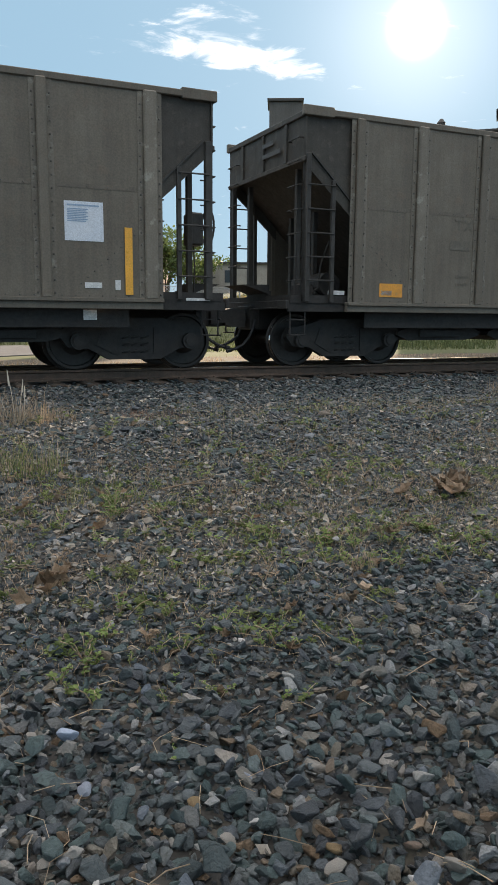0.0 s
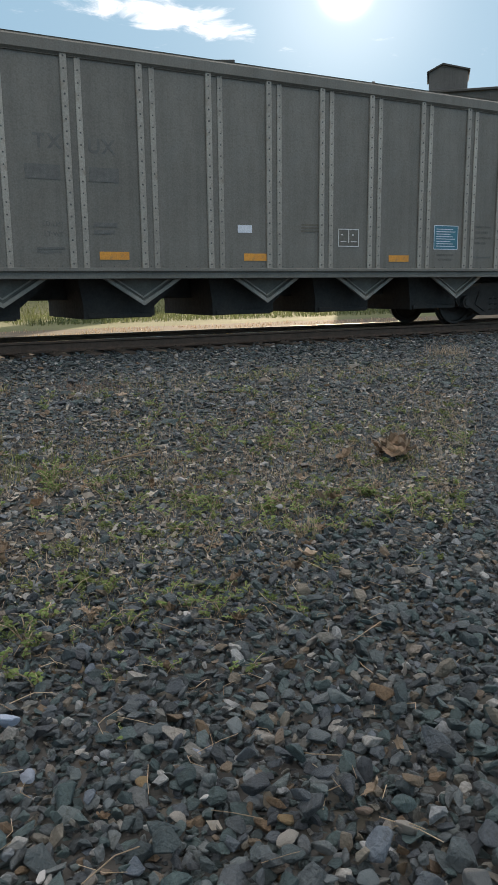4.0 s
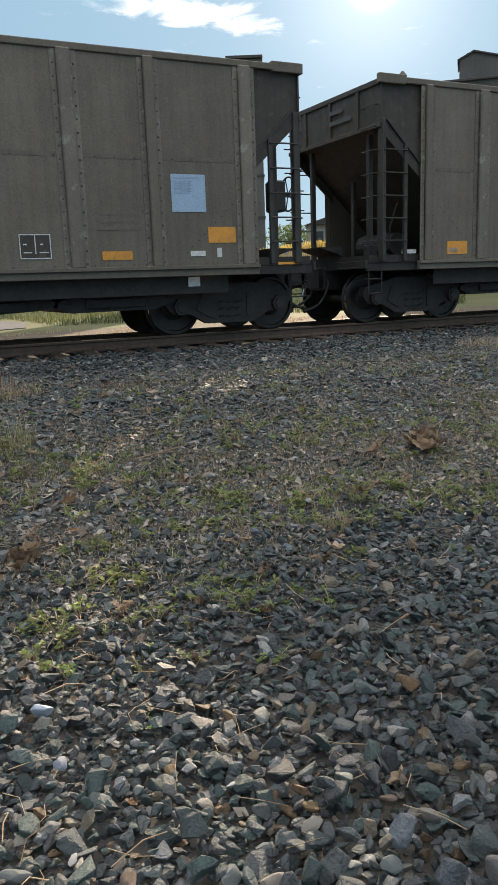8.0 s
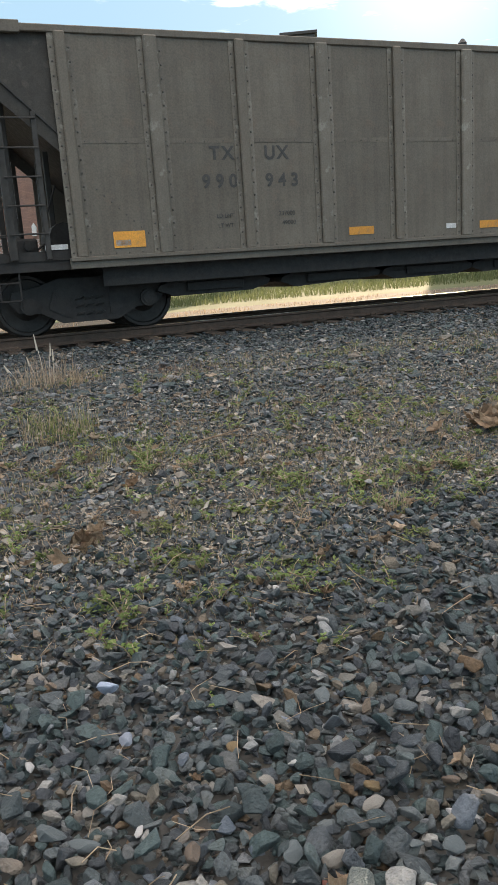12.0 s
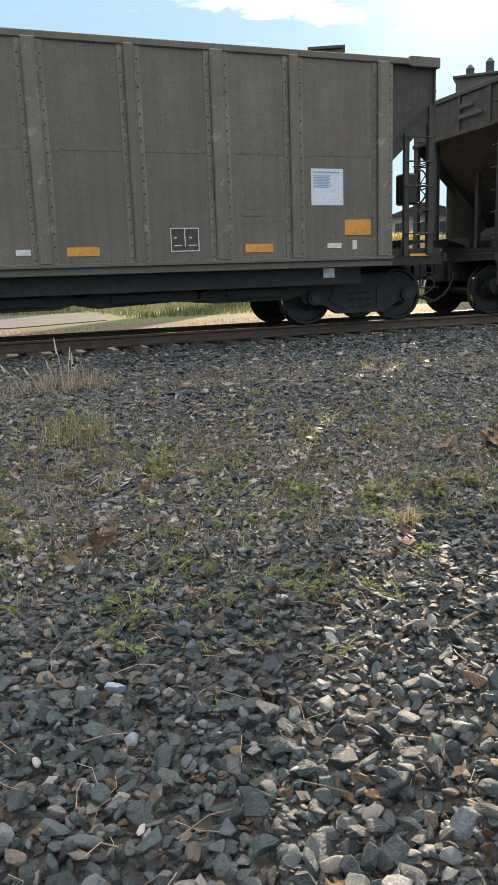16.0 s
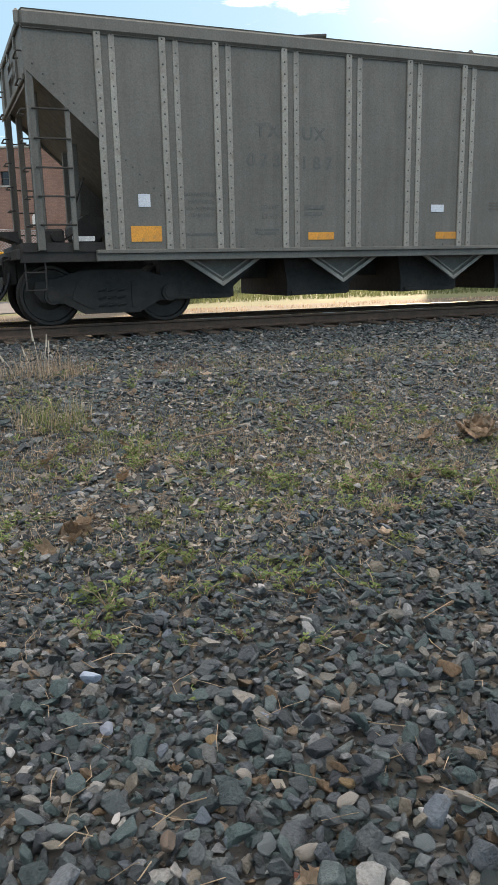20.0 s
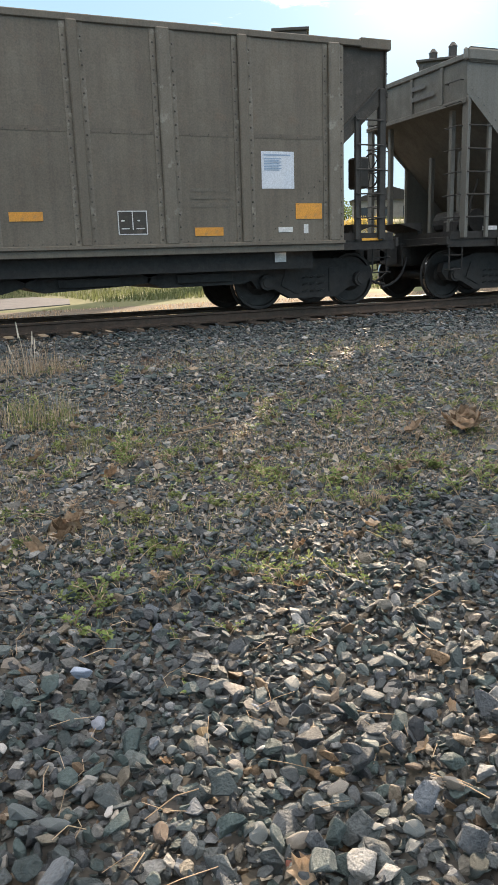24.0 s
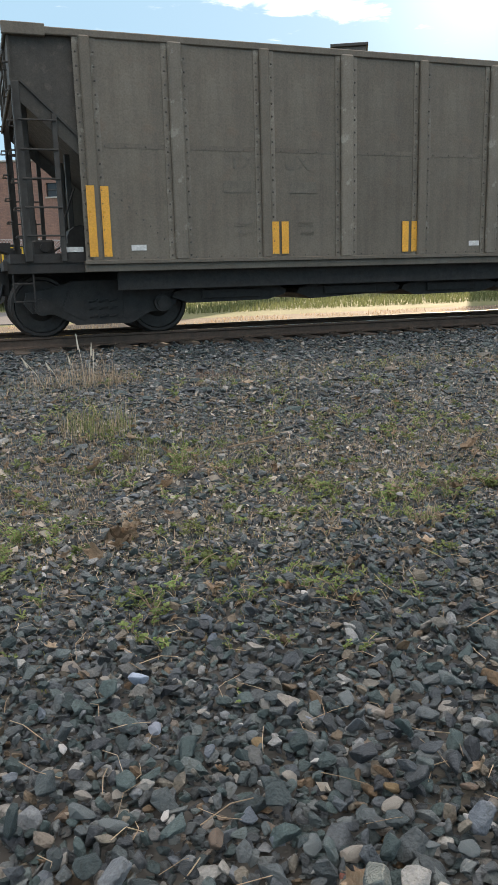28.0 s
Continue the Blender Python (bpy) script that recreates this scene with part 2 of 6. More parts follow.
BLUE_PANEL = mat("pale_blue_panel", (0.38, 0.52, 0.68), (0.32, 0.46, 0.62), scale=2, rough=0.4)
TEAL = mat("teal_blue_panel", (0.05, 0.19, 0.26), (0.04, 0.16, 0.22), scale=5, rough=0.4)
WHITE_PAINT = mat("white_stencil_paint", (0.75, 0.75, 0.73), rough=0.5, scale=12)
BLACK_PAINT = mat("faded_black_lettering", (0.10, 0.10, 0.095), (0.14, 0.14, 0.13), rough=0.6, scale=12)
INK_PAINT = mat("black_stencil_ink", (0.045, 0.045, 0.044), (0.075, 0.07, 0.062), rough=0.6, scale=14)
FAINT_INK = mat("faint_blue_ink", (0.26, 0.36, 0.50), (0.34, 0.45, 0.58), rough=0.5, scale=20)
GHOST_PAINT = mat("faded_lettering_on_tan", (0.115, 0.10, 0.08), (0.15, 0.135, 0.105), rough=0.6, scale=12)
RUST = mat("rusty_rail_side", (0.12, 0.080, 0.058), (0.080, 0.056, 0.042), scale=7, rough=0.85, bump=0.4, bscale=60)
TIE_WOOD = mat("weathered_tie_wood", (0.10, 0.075, 0.055), (0.06, 0.045, 0.035), scale=3, rough=0.9, bump=0.5, bscale=50, vary=0.25)
HOSE = mat("black_rubber_hose", (0.03, 0.03, 0.03), rough=0.55)
STONE_ONE = stone_mat("ballast_stone", False)
STONE_MANY = stone_mat("ballast_gravel", True)
SOIL = mat("gravelly_soil", (0.092, 0.089, 0.082), (0.060, 0.058, 0.056), scale=1.6, rough=0.95, bump=0.8, bscale=35, spots=(0.13, 0.12, 0.10), spec=0.12)
FARGROUND = mat("dry_sunlit_ground", (0.13, 0.135, 0.07), (0.10, 0.11, 0.055), scale=0.25, rough=0.95, bump=0.6, bscale=5, spec=0.12)
STRAW = mat("straw_coloured_gravel", (0.145, 0.118, 0.088), (0.095, 0.083, 0.066), scale=1.8, rough=0.95, bump=0.8, bscale=20, spec=0.12)
ROADM = mat("worn_grey_asphalt", (0.13, 0.13, 0.135), (0.10, 0.10, 0.105), scale=1.2, rough=0.85, bump=0.3, bscale=40, spec=0.12)
BLADE = mat("green_blades", (0.20, 0.24, 0.085), (0.28, 0.28, 0.13), scale=3, rough=0.6, vary=0.35, island=True, translucent=0.45, spec=0.12)
DRYBLADE = mat("dry_blades", (0.52, 0.42, 0.30), (0.40, 0.29, 0.20), scale=3, rough=0.7, vary=0.35, island=True, translucent=0.35, spec=0.12)
YELLOWBLADE = mat("yellow_green_field_grass", (0.145, 0.16, 0.075), (0.11, 0.135, 0.06), scale=0.6, rough=0.7, vary=0.3, island=True, translucent=0.5, spec=0.12)
LITTER = mat("leaf_litter_flakes", (0.40, 0.37, 0.32), (0.25, 0.21, 0.165), scale=9, rough=0.8, vary=0.5, island=True, translucent=0.2, spec=0.12)
LEAFM = mat("fresh_weed_leaf", (0.19, 0.27, 0.085), (0.25, 0.30, 0.12), scale=20, rough=0.5, vary=0.3, translucent=0.45, spec=0.12)
DEADLEAF = mat("dry_brown_leaf", (0.36, 0.275, 0.195), (0.24, 0.165, 0.11), scale=22, rough=0.7, vary=0.35, bump=0.3, bscale=90, translucent=0.25, spec=0.12)
PALELEAF = mat("pale_dry_leaf", (0.50, 0.42, 0.33), (0.38, 0.29, 0.21), scale=22, rough=0.75, vary=0.3, bump=0.3, bscale=90, translucent=0.3, spec=0.12)
BRICK_WALL = mat("brown_brick_face", (0.30, 0.185, 0.15), (0.25, 0.15, 0.12), scale=0.8, rough=0.9, bump=0.4, bscale=14, streak=0.2)
BRICK_SIDE = mat("pale_painted_brick", (0.62, 0.48, 0.38), (0.54, 0.41, 0.32), scale=0.8, rough=0.9, bump=0.3, bscale=14, streak=0.15)
CONCRETE = mat("grey_concrete", (0.40, 0.39, 0.36), (0.32, 0.31, 0.29), scale=1.5, rough=0.9, bump=0.3, bscale=20)
GLASS_DARK = mat("dark_window_glass", (0.03, 0.035, 0.04), rough=0.12, scale=2)
TRIM = mat("dark_metal_trim", (0.06, 0.055, 0.05), rough=0.5)
TREE_LEAF = mat("tree_leaf", (0.09, 0.14, 0.04), (0.14, 0.18, 0.06), scale=0.8, rough=0.6, vary=0.4, island=True, translucent=0.4)
BARK = mat("bark", (0.14, 0.11, 0.08), rough=0.9, bump=0.6, bscale=20)
BIN_YELLOW = mat("yellow_machine_paint", (0.85, 0.56, 0.04), (0.78, 0.48, 0.04), scale=2, rough=0.45)
WIRE = mat("galvanised_wire", (0.45, 0.46, 0.47), rough=0.45, metal=0.8, scale=9)

# ---- mesh helpers ----


def box(bm, x0, x1, y0, y1, z0, z1, bevel=0.0):
    vs = [bm.verts.new((x, y, z)) for z in (z0, z1) for y in (y0, y1) for x in (x0, x1)]
    fs = [bm.faces.new([vs[i] for i in f]) for f in ((0, 2, 3, 1), (4, 5, 7, 6), (0, 1, 5, 4), (2, 6, 7, 3), (0, 4, 6, 2), (1, 3, 7, 5))]
    if bevel:
        bmesh.ops.bevel(bm, geom=list({e for f in fs for e in f.edges}), offset=bevel, segments=1, affect="EDGES")


def rod(bm, p, q, r, seg=8, r2=None):
    p, q = Vector(p), Vector(q)
    d = q - p
    m = Matrix.Translation((p + q) / 2) @ d.to_track_quat("Z", "Y").to_matrix().to_4x4()
    bmesh.ops.create_cone(bm, cap_ends=True, segments=seg, radius1=r, radius2=r if r2 is None else r2, depth=d.length, matrix=m)


def bent(bm, pts, r, seg=7):
    """A round bar or hose through the points, with shared rings."""
    pts = [Vector(p) for p in pts]
    rings = []
    for i, p in enumerate(pts):
        d = (pts[min(i + 1, len(pts) - 1)] - pts[max(i - 1, 0)]).normalized()
        a = d.orthogonal().normalized() if not rings else (side - d * side.dot(d)).normalized()
        side = a
        b = d.cross(a)
        rings.append([bm.verts.new(p + a * math.cos(t) * r + b * math.sin(t) * r) for t in [2 * math.pi * k / seg for k in range(seg)]])
    for r0, r1 in zip(rings, rings[1:]):
        for k in range(seg):
            bm.faces.new((r0[k], r0[(k + 1) % seg], r1[(k + 1) % seg], r1[k]))
    bm.faces.new(rings[0][::-1])
    bm.faces.new(rings[-1])


def prism(bm, outline, y0, y1):
    """Outline in x, z pulled from y0 to y1."""
    a = [bm.verts.new((x, y0, z)) for x, z in outline]
    b = [bm.verts.new((x, y1, z)) for x, z in outline]
    bm.faces.new(a)
    bm.faces.new(b[::-1])
    n = len(outline)
    for i in range(n):
        bm.faces.new((a[(i + 1) % n], a[i], b[i], b[(i + 1) % n]))


def done(name, bm, material, smooth=False):
    bmesh.ops.recalc_face_normals(bm, faces=bm.faces)
    me = bpy.data.meshes.new(name)
    bm.to_mesh(me)
    bm.free()
    for m in (material if isinstance(material, (list, tuple)) else [material]):
        me.materials.append(m)
    if smooth:
        me.shade_smooth()
    return me


def part(name, bm, material, parent=None, label="", smooth=False):
    ob = new(name, done(name, bm, material, smooth))
    ob.parent = parent
    return tagged(ob, label)


STORE = {}


def piece(name, key, build, material, parent, at=(0, 0, 0), label="", smooth=False):
    """A part whose mesh is made once and shared by all that look alike."""
    if key not in STORE:
        bm = bmesh.new()
        build(bm)
        STORE[key] = done(name, bm, material, smooth)
    ob = new(name, STORE[key])
    ob.parent, ob.location = parent, at
    return tagged(ob, label)


def lettering(name, words, size, material, parent, at, align="CENTER", label=""):
    if size > 0.2 and len(words) > 1:
        # large characters stand alone, each a part
        for k, ch in enumerate(words):
            last = lettering(name[:-1], ch, size, material, parent, (at[0] + (k - (len(words) - 1) / 2) * size * 0.80, at[1], at[2]), label=label)
        return last
    key = ("text", words, size, material.name, align)
    if key not in STORE:
        cu = bpy.data.curves.new(name, "FONT")
        cu.body, cu.size, cu.align_x, cu.extrude = words, size, align, 0.0015
        cu.offset = size * 0.025 if size > 0.2 else 0.0
        tmp = bpy.data.objects.new(name, cu)
        scene.collection.objects.link(tmp)
        me = bpy.data.meshes.new_from_object(tmp.evaluated_get(bpy.context.evaluated_depsgraph_get()))
        bpy.data.objects.remove(tmp)
        me.transform(Euler((radians(90), 0, 0)).to_matrix().to_4x4())
        me.materials.clear()
        me.materials.append(material)
        STORE[key] = me
    ob = new(name, STORE[key])
    ob.parent, ob.location = parent, at
    return tagged(ob, label, kind="stuff" if len(words) > 1 else "")

# ---- ground and track ----
YC, RZ = 12.875, 0.361          # track centre line, height of the rail tops
RNG = random.Random(7)
NRG = np.random.default_rng(11)


def smooth(t):
    t = min(max(t, 0.0), 1.0)
    return t * t * (3 - 2 * t)


def ground_z(x, y):
    z = 0.012 * noise.noise(Vector((x * 0.9, y * 0.9, 0))) + 0.02 * noise.noise(Vector((x * 0.25, y * 0.25, 3)))
    z *= 1 - smooth((y - 9) / 2)
    bed = 0.75 * smooth((y - 3.6) / 4.4) * (1 - smooth((y - 14.6) / 1.8)) + 0.25 * smooth((y - 9.6) / 1.9) * (1 - smooth((y - 14.6) / 1.8))
    z += 0.12 * bed
    crest = 2.0 + 1.6 * smooth((x - 14) / 14)
    z += crest * smooth((y - 35.5) / 8.5)
    return z


def make_ground():
    def line(lo, hi, step, far):
        v = list(np.arange(lo, hi + 1e-6, step))
        s, a, b = step, lo, hi
        while a > -far or b < far:
            s *= 1.5
            a, b = a - s, b + s
            v = [a] + v + [b]
        return v
    xs, ys = line(-4, 16, 0.4, 2500), line(-1, 47, 0.4, 2600)
    verts = [(x, y, ground_z(x, y)) for y in ys for x in xs]
    nx = len(xs)
    faces, mats = [], []
    for j in range(len(ys) - 1):
        for i in range(nx - 1):
            faces.append((j * nx + i, j * nx + i + 1, (j + 1) * nx + i + 1, (j + 1) * nx + i))
            ym = (ys[j] + ys[j + 1]) / 2
            mats.append(0 if ym < 14.8 else 1 if ym < 22.5 else 2)
    me = bpy.data.meshes.new("ground")
    me.from_pydata(verts, [], faces)
    for m in (SOIL, STRAW, FARGROUND):
        me.materials.append(m)
    me.polygons.foreach_set("material_index", mats)
    me.shade_smooth()
    return tagged(new("ground", me), "grey-brown gravelly soil with straw-coloured verge and far grass", "ground", kind="structure")


GROUND = make_ground()


def make_road():
    bm = bmesh.new()
    outline = [(-90, 23.5), (1.5, 23.5), (4.6, 25.5), (5.4, 30), (4.6, 33.6), (-90, 34.4)]
    a = [bm.verts.new((x, y, 0.03)) for x, y in outline]
    b = [bm.verts.new((x, y, -0.1)) for x, y in outline]
    bm.faces.new(a)
    for i in range(len(a)):
        bm.faces.new((a[i], b[i], b[(i + 1) % len(a)], a[(i + 1) % len(a)]))
    tagged(part("road", bm, ROADM), "worn grey asphalt yard road beyond the track", "road", kind="structure")


make_road()


def make_rail(y):
    """Flat-bottomed rail: foot, web and head, the head polished on top."""
    rail = new("rail")
    rail.location = (0, y, RZ - 0.172)
    tagged(rail, "rust-brown steel rail with a bright worn running top", "rail", "rails of the track")
    for name, prof, top in (("rail_foot", [(-0.07, 0), (0.07, 0), (0.07, 0.012), (0.02, 0.028), (-0.02, 0.028), (-0.07, 0.012)], None),
                            ("rail_web", [(0.02, 0.028), (0.009, 0.045), (0.009, 0.128), (-0.009, 0.128), (-0.009, 0.045), (-0.02, 0.028)], None),
                            ("rail_head", [(0.012, 0.126), (0.036, 0.138), (0.036, 0.163), (0.028, 0.172), (-0.028, 0.172), (-0.036, 0.163), (-0.036, 0.138), (-0.012, 0.126)], 3)):
        bm = bmesh.new()
        rings = [[bm.verts.new((x, a, b)) for a, b in prof] for x in (-300, -60, -12, 0, 12, 30, 60, 320)]
        n = len(prof)
        for r0, r1 in zip(rings, rings[1:]):
            for k in range(n):
                f = bm.faces.new((r0[k], r0[(k + 1) % n], r1[(k + 1) % n], r1[k]))
                f.material_index = 1 if k == top else 0
        bm.faces.new(rings[0])
        bm.faces.new(rings[-1][::-1])
        part(name, bm, (RUST, BRIGHT), rail, "bright worn rail head" if top else "")


for ry in (YC - 0.7525, YC + 0.7525):
    make_rail(ry)


def make_ties():
    bm = bmesh.new()
    box(bm, -0.115, 0.115, -1.3, 1.3, -0.16, 0.0, 0.012)
    for y in (-0.7525, 0.7525):
        box(bm, -0.09, 0.09, y - 0.13, y + 0.13, 0.0, 0.012)
        for dx in (-0.05, 0.05):
            for dy in (-0.085, 0.085):
                box(bm, dx - 0.012, dx + 0.012, y + dy - 0.012, y + dy + 0.012, 0.012, 0.035)
    me = done("railway_tie", bm, TIE_WOOD)
    for i in range(-12, 44):
        ob = new("railway_tie", me)
        ob.location = (i * 0.52, YC + RNG.uniform(-0.03, 0.03), RZ - 0.172 - 0.0125)
        ob.rotation_euler.z = RNG.uniform(-0.015, 0.015)
        tagged(ob, "dark weathered wooden railway tie under the rails", "railway tie", "ties of the track")


make_ties()

# ---- train cars ----
LEN = 15.65                     # coupler face to coupler face
HALF = 1.58                     # half width over the side sheets
TAN_RIBS = (1.80, 3.05, 4.40, 5.75, 7.10, 8.45, 9.80, 11.08, 12.30, 13.85)
GREY_RIBS = (1.80, 2.72, 3.52, 4.62, 5.73, 6.85, 7.92, 8.95, 9.98, 11.13, 12.24, 13.09, 13.85)
Z0, Z1 = 1.07, 4.16


def side_y(s, a, b):
    """y range at the near (s = -1) or far side, a inner and b outer."""
    return (s * b, s * a) if s < 0 else (s * a, s * b)


def wheelset_mesh(bm):
    prof = [(0.085, 0.0), (0.085, 0.60), (0.13, 0.66), (0.13, 0.70), (0.20, 0.725), (0.36, 0.735), (0.40, 0.69), (0.455, 0.685), (0.487, 0.690), (0.487, 0.710),
            (0.460, 0.724), (0.455, 0.80), (0.445, 0.812), (0.40, 0.812), (0.385, 0.77), (0.22, 0.765), (0.15, 0.80), (0.12, 0.81), (0.075, 0.815), (0.075, 1.08), (0.0, 1.08)]
    seg = 36
    for s in (-1, 1):
        rings = []
        for r, y in prof:
            rings.append([bm.verts.new((r * math.cos(t), s * y, r * math.sin(t))) for t in [2 * math.pi * k / seg for k in range(seg)]] if r else [bm.verts.new((0, s * y, 0))])
        for i, (r0, r1) in enumerate(zip(rings, rings[1:])):
            for k in range(seg):
                q = (r0[k], r0[(k + 1) % seg], r1[(k + 1) % seg], r1[k]) if len(r1) > 1 else (r0[k], r0[(k + 1) % seg], r1[0])
                f = bm.faces.new(q)
                f.material_index = 1 if i == 10 else 0


def side_frame_mesh(bm):
    prism(bm, [(-1.16, 0.50), (-1.05, 0.36), (-0.72, 0.33), (-0.42, 0.17), (0.42, 0.17), (0.72, 0.33), (1.05, 0.36), (1.16, 0.50), (1.12, 0.66), (0.78, 0.72),
               (0.45, 0.82), (-0.45, 0.82), (-0.78, 0.72), (-1.12, 0.66)], -0.08, 0.08)
    prism(bm, [(-0.62, 0.40), (-0.36, 0.26), (-0.30, 0.26), (-0.30, 0.66), (-0.52, 0.66)], -0.10, 0.10)
    prism(bm, [(0.62, 0.40), (0.36, 0.26), (0.30, 0.26), (0.30, 0.66), (0.52, 0.66)], -0.10, 0.10)


def spring_mesh(bm):
    pts = [(0.075 * math.cos(t), 0.075 * math.sin(t), 0.05 + 0.018 * t) for t in np.arange(0, 6 * math.pi, 0.5)]
    bent(bm, pts, 0.016, 5)


WHEELS = []


def bogie(parent, x):
    ob = piece("bogie", "bogie", lambda bm: (box(bm, -0.22, 0.22, -1.0, 1.0, 0.48, 0.70, 0.02), box(bm, -0.16, 0.16, -0.3, 0.3, 0.68, 0.82, 0.02),
                                             rod(bm, (-0.62, -0.85, 0.42), (-0.62, 0.85, 0.42), 0.06), rod(bm, (0.62, -0.85, 0.42), (0.62, 0.85, 0.42), 0.06)),
               DARK, parent, (x, 0, 0), "grimy black cast-steel bogie")
    for s in (-1, 1):
        piece("side_frame", "side_frame", side_frame_mesh, DARK, ob, (0, s * 0.99, 0))
        for dx in (-0.15, 0.0, 0.15):
            piece("spring", "spring", spring_mesh, DARK, ob, (dx, s * 1.02, 0.16))
    for dx in (-0.90, 0.90):
        w = piece("wheelset", "wheelset", wheelset_mesh, (WHEEL, BRIGHT), ob, (dx, 0, 0.457), "worn steel wheels on an axle", smooth=False)
        WHEELS.append((w, dx))
        for s in (-1, 1):
            piece("bearing", "bearing", lambda bm: (rod(bm, (0, -0.07, 0), (0, 0.07, 0), 0.13, 12), rod(bm, (0, -0.09, 0), (0, 0.09, 0), 0.09, 8)), DARK, ob, (dx, s * 1.09, 0.457))
    return ob


def rivet_column(bm, x, y, z0, z1, step, s, r=0.017):
    z = z0
    while z < z1:
        ring = [bm.verts.new((x + r * math.cos(t), y, z + r * math.sin(t))) for t in [k * math.pi / 3 for k in range(6)]]
        top = [bm.verts.new((x + 0.55 * r * math.cos(t), y + s * 0.011, z + 0.55 * r * math.sin(t))) for t in [k * math.pi / 3 for k in range(6)]]
        bm.faces.new(top)
        for k in range(6):
            bm.faces.new((ring[k], ring[(k + 1) % 6], top[(k + 1) % 6], top[k]))
        z += step


def slope_mesh(bm):
    """Sloping end floor sheet of the hopper with stiffeners below, trailing end."""
    a, b, th = (0.92, 3.46), (3.35, 1.15), 0.02
    prism(bm, [a, b, (b[0] + th, b[1] + th), (a[0] + th, a[1] + th)], -1.56, 1.56)


def end_sheet_mesh(bm):
    box(bm, 0.80, 0.825, -1.57, 1.57, 3.34, 4.07)
    box(bm, 0.76, 0.80, -1.60, 1.60, 4.01, 4.10, 0.01)
    box(bm, 0.77, 0.80, -1.58, 1.58, 3.32, 3.40, 0.01)
    for y in (-0.9, 0.0, 0.9):
        box(bm, 0.765, 0.80, y - 0.04, y + 0.04, 3.40, 4.01)


def corner_panel_mesh(bm, lift):
    """Triangular sheet over the end bay, its lower edge stiffened."""
    prism(bm, [(0.80, 4.12), (0.80, 3.40 + lift), (1.80, 2.50 + lift), (1.80, 4.12)], -0.006, 0.006)
    prism(bm, [(0.80, 3.44 + lift), (0.80, 3.38 + lift), (1.80, 2.48 + lift), (1.80, 2.54 + lift)], -0.014, 0.014)


def platform_mesh(bm):
    box(bm, 0.60, 1.95, -1.50, 1.50, 1.08, 1.21)
    box(bm, 0.50, 0.56, -1.52, 1.52, 0.98, 1.12, 0.008)
    for y in (-1.48, 1.44):
        box(bm, 0.56, 1.95, y, y + 0.05, 0.94, 1.08)
    prism(bm, [(0.16, 1.40), (0.66, 1.41), (0.66, 1.24), (0.50, 1.30)], -0.55, 0.30)
    box(bm, 0.62, 0.72, -0.50, 0.25, 1.18, 1.30)
    for y in (-1.45, 1.33):
        for z in (0.55, 0.80):
            rod(bm, (0.62, y, z), (0.62, y + 0.12, z), 0.013, 6)
            rod(bm, (0.90, y, z), (0.62, y, z), 0.013, 6)
        for x in (0.62, 0.90):
            rod(bm, (x, y, 0.55), (x, y, 1.0), 0.014, 6)


def coupler_mesh(bm):
    box(bm, 0.26, 0.95, -0.09, 0.09, 0.74, 0.93, 0.015)
    prism(bm, [(0.36, 0.68), (0.36, 0.98), (0.12, 1.0), (-0.02, 0.97), (-0.02, 0.70), (0.12, 0.67)], -0.20, 0.09)
    prism(bm, [(0.30, 0.72), (0.30, 0.94), (0.02, 0.94), (-0.08, 0.90), (-0.08, 0.75)], 0.02, 0.20)
    box(bm, 0.42, 0.62, -0.28, 0.28, 0.62, 1.05, 0.02)
    rod(bm, (0.44, -1.35, 1.0), (0.44, -0.1, 0.98), 0.014, 6)


def hose_mesh(bm, y, drop):
    pts = [(0.50, y, 0.80), (0.47, y, 0.66), (0.40, y + 0.01, 0.50), (0.28, y + 0.03, 0.36 + drop), (0.14, y + 0.05, 0.285 + drop), (0.0, y + 0.06, 0.26 + drop)]
    bent(bm, pts, 0.027, 7)
    rod(bm, (0.06, y + 0.06, 0.27 + drop), (-0.02, y + 0.06, 0.25 + drop), 0.04, 8)


def brake_wheel_mesh(bm):
    R = 0.285
    bent(bm, [(0, R * math.cos(t), R * math.sin(t)) for t in np.linspace(0, 2 * math.pi, 25)], 0.016, 6)
    for k in range(5):
        t = 2 * math.pi * k / 5
        rod(bm, (0, 0, 0), (0.0, R * math.cos(t), R * math.sin(t)), 0.011, 5)
    rod(bm, (-0.22, 0, 0), (0.04, 0, 0), 0.035, 8)


def brake_box_mesh(bm):
    box(bm, -0.12, 0.12, -0.17, 0.17, -0.26, 0.26, 0.03)
    bent(bm, [(0.0, 0, -0.26), (0.02, 0, -0.6), (0.0, 0.02, -1.2)], 0.012, 5)


def pocket_mesh(bm):
    """Hopper outlet, dark, with its sloping door frame."""
    prism(bm, [(-0.95, 1.06), (0.95, 1.06), (0.32, 0.52), (0.32, 0.36), (-0.86, 0.33), (-0.86, 0.56)], -1.05, 1.05)
    box(bm, -0.80, 0.26, -1.09, 1.09, 0.34, 0.42, 0.01)


def chute_mesh(bm):
    """Pale V-shaped outlet apron on the side, with raised edges."""
    prism(bm, [(-0.80, 1.05), (0.80, 1.05), (0.02, 0.56)], -0.01, 0.01)


def apron_edge_mesh(bm):
    for d in (-1, 1):
        prism(bm, [(0.02 + d * 0.80, 1.04), (0.02 + d * 0.70, 1.04), (0.02, 0.60), (0.02, 0.535)], -0.045, 0.0)
        prism(bm, [(0.02 + d * 0.62, 1.04), (0.02 + d * 0.58, 1.04), (0.02, 0.675), (0.02, 0.65)], -0.02, 0.0)


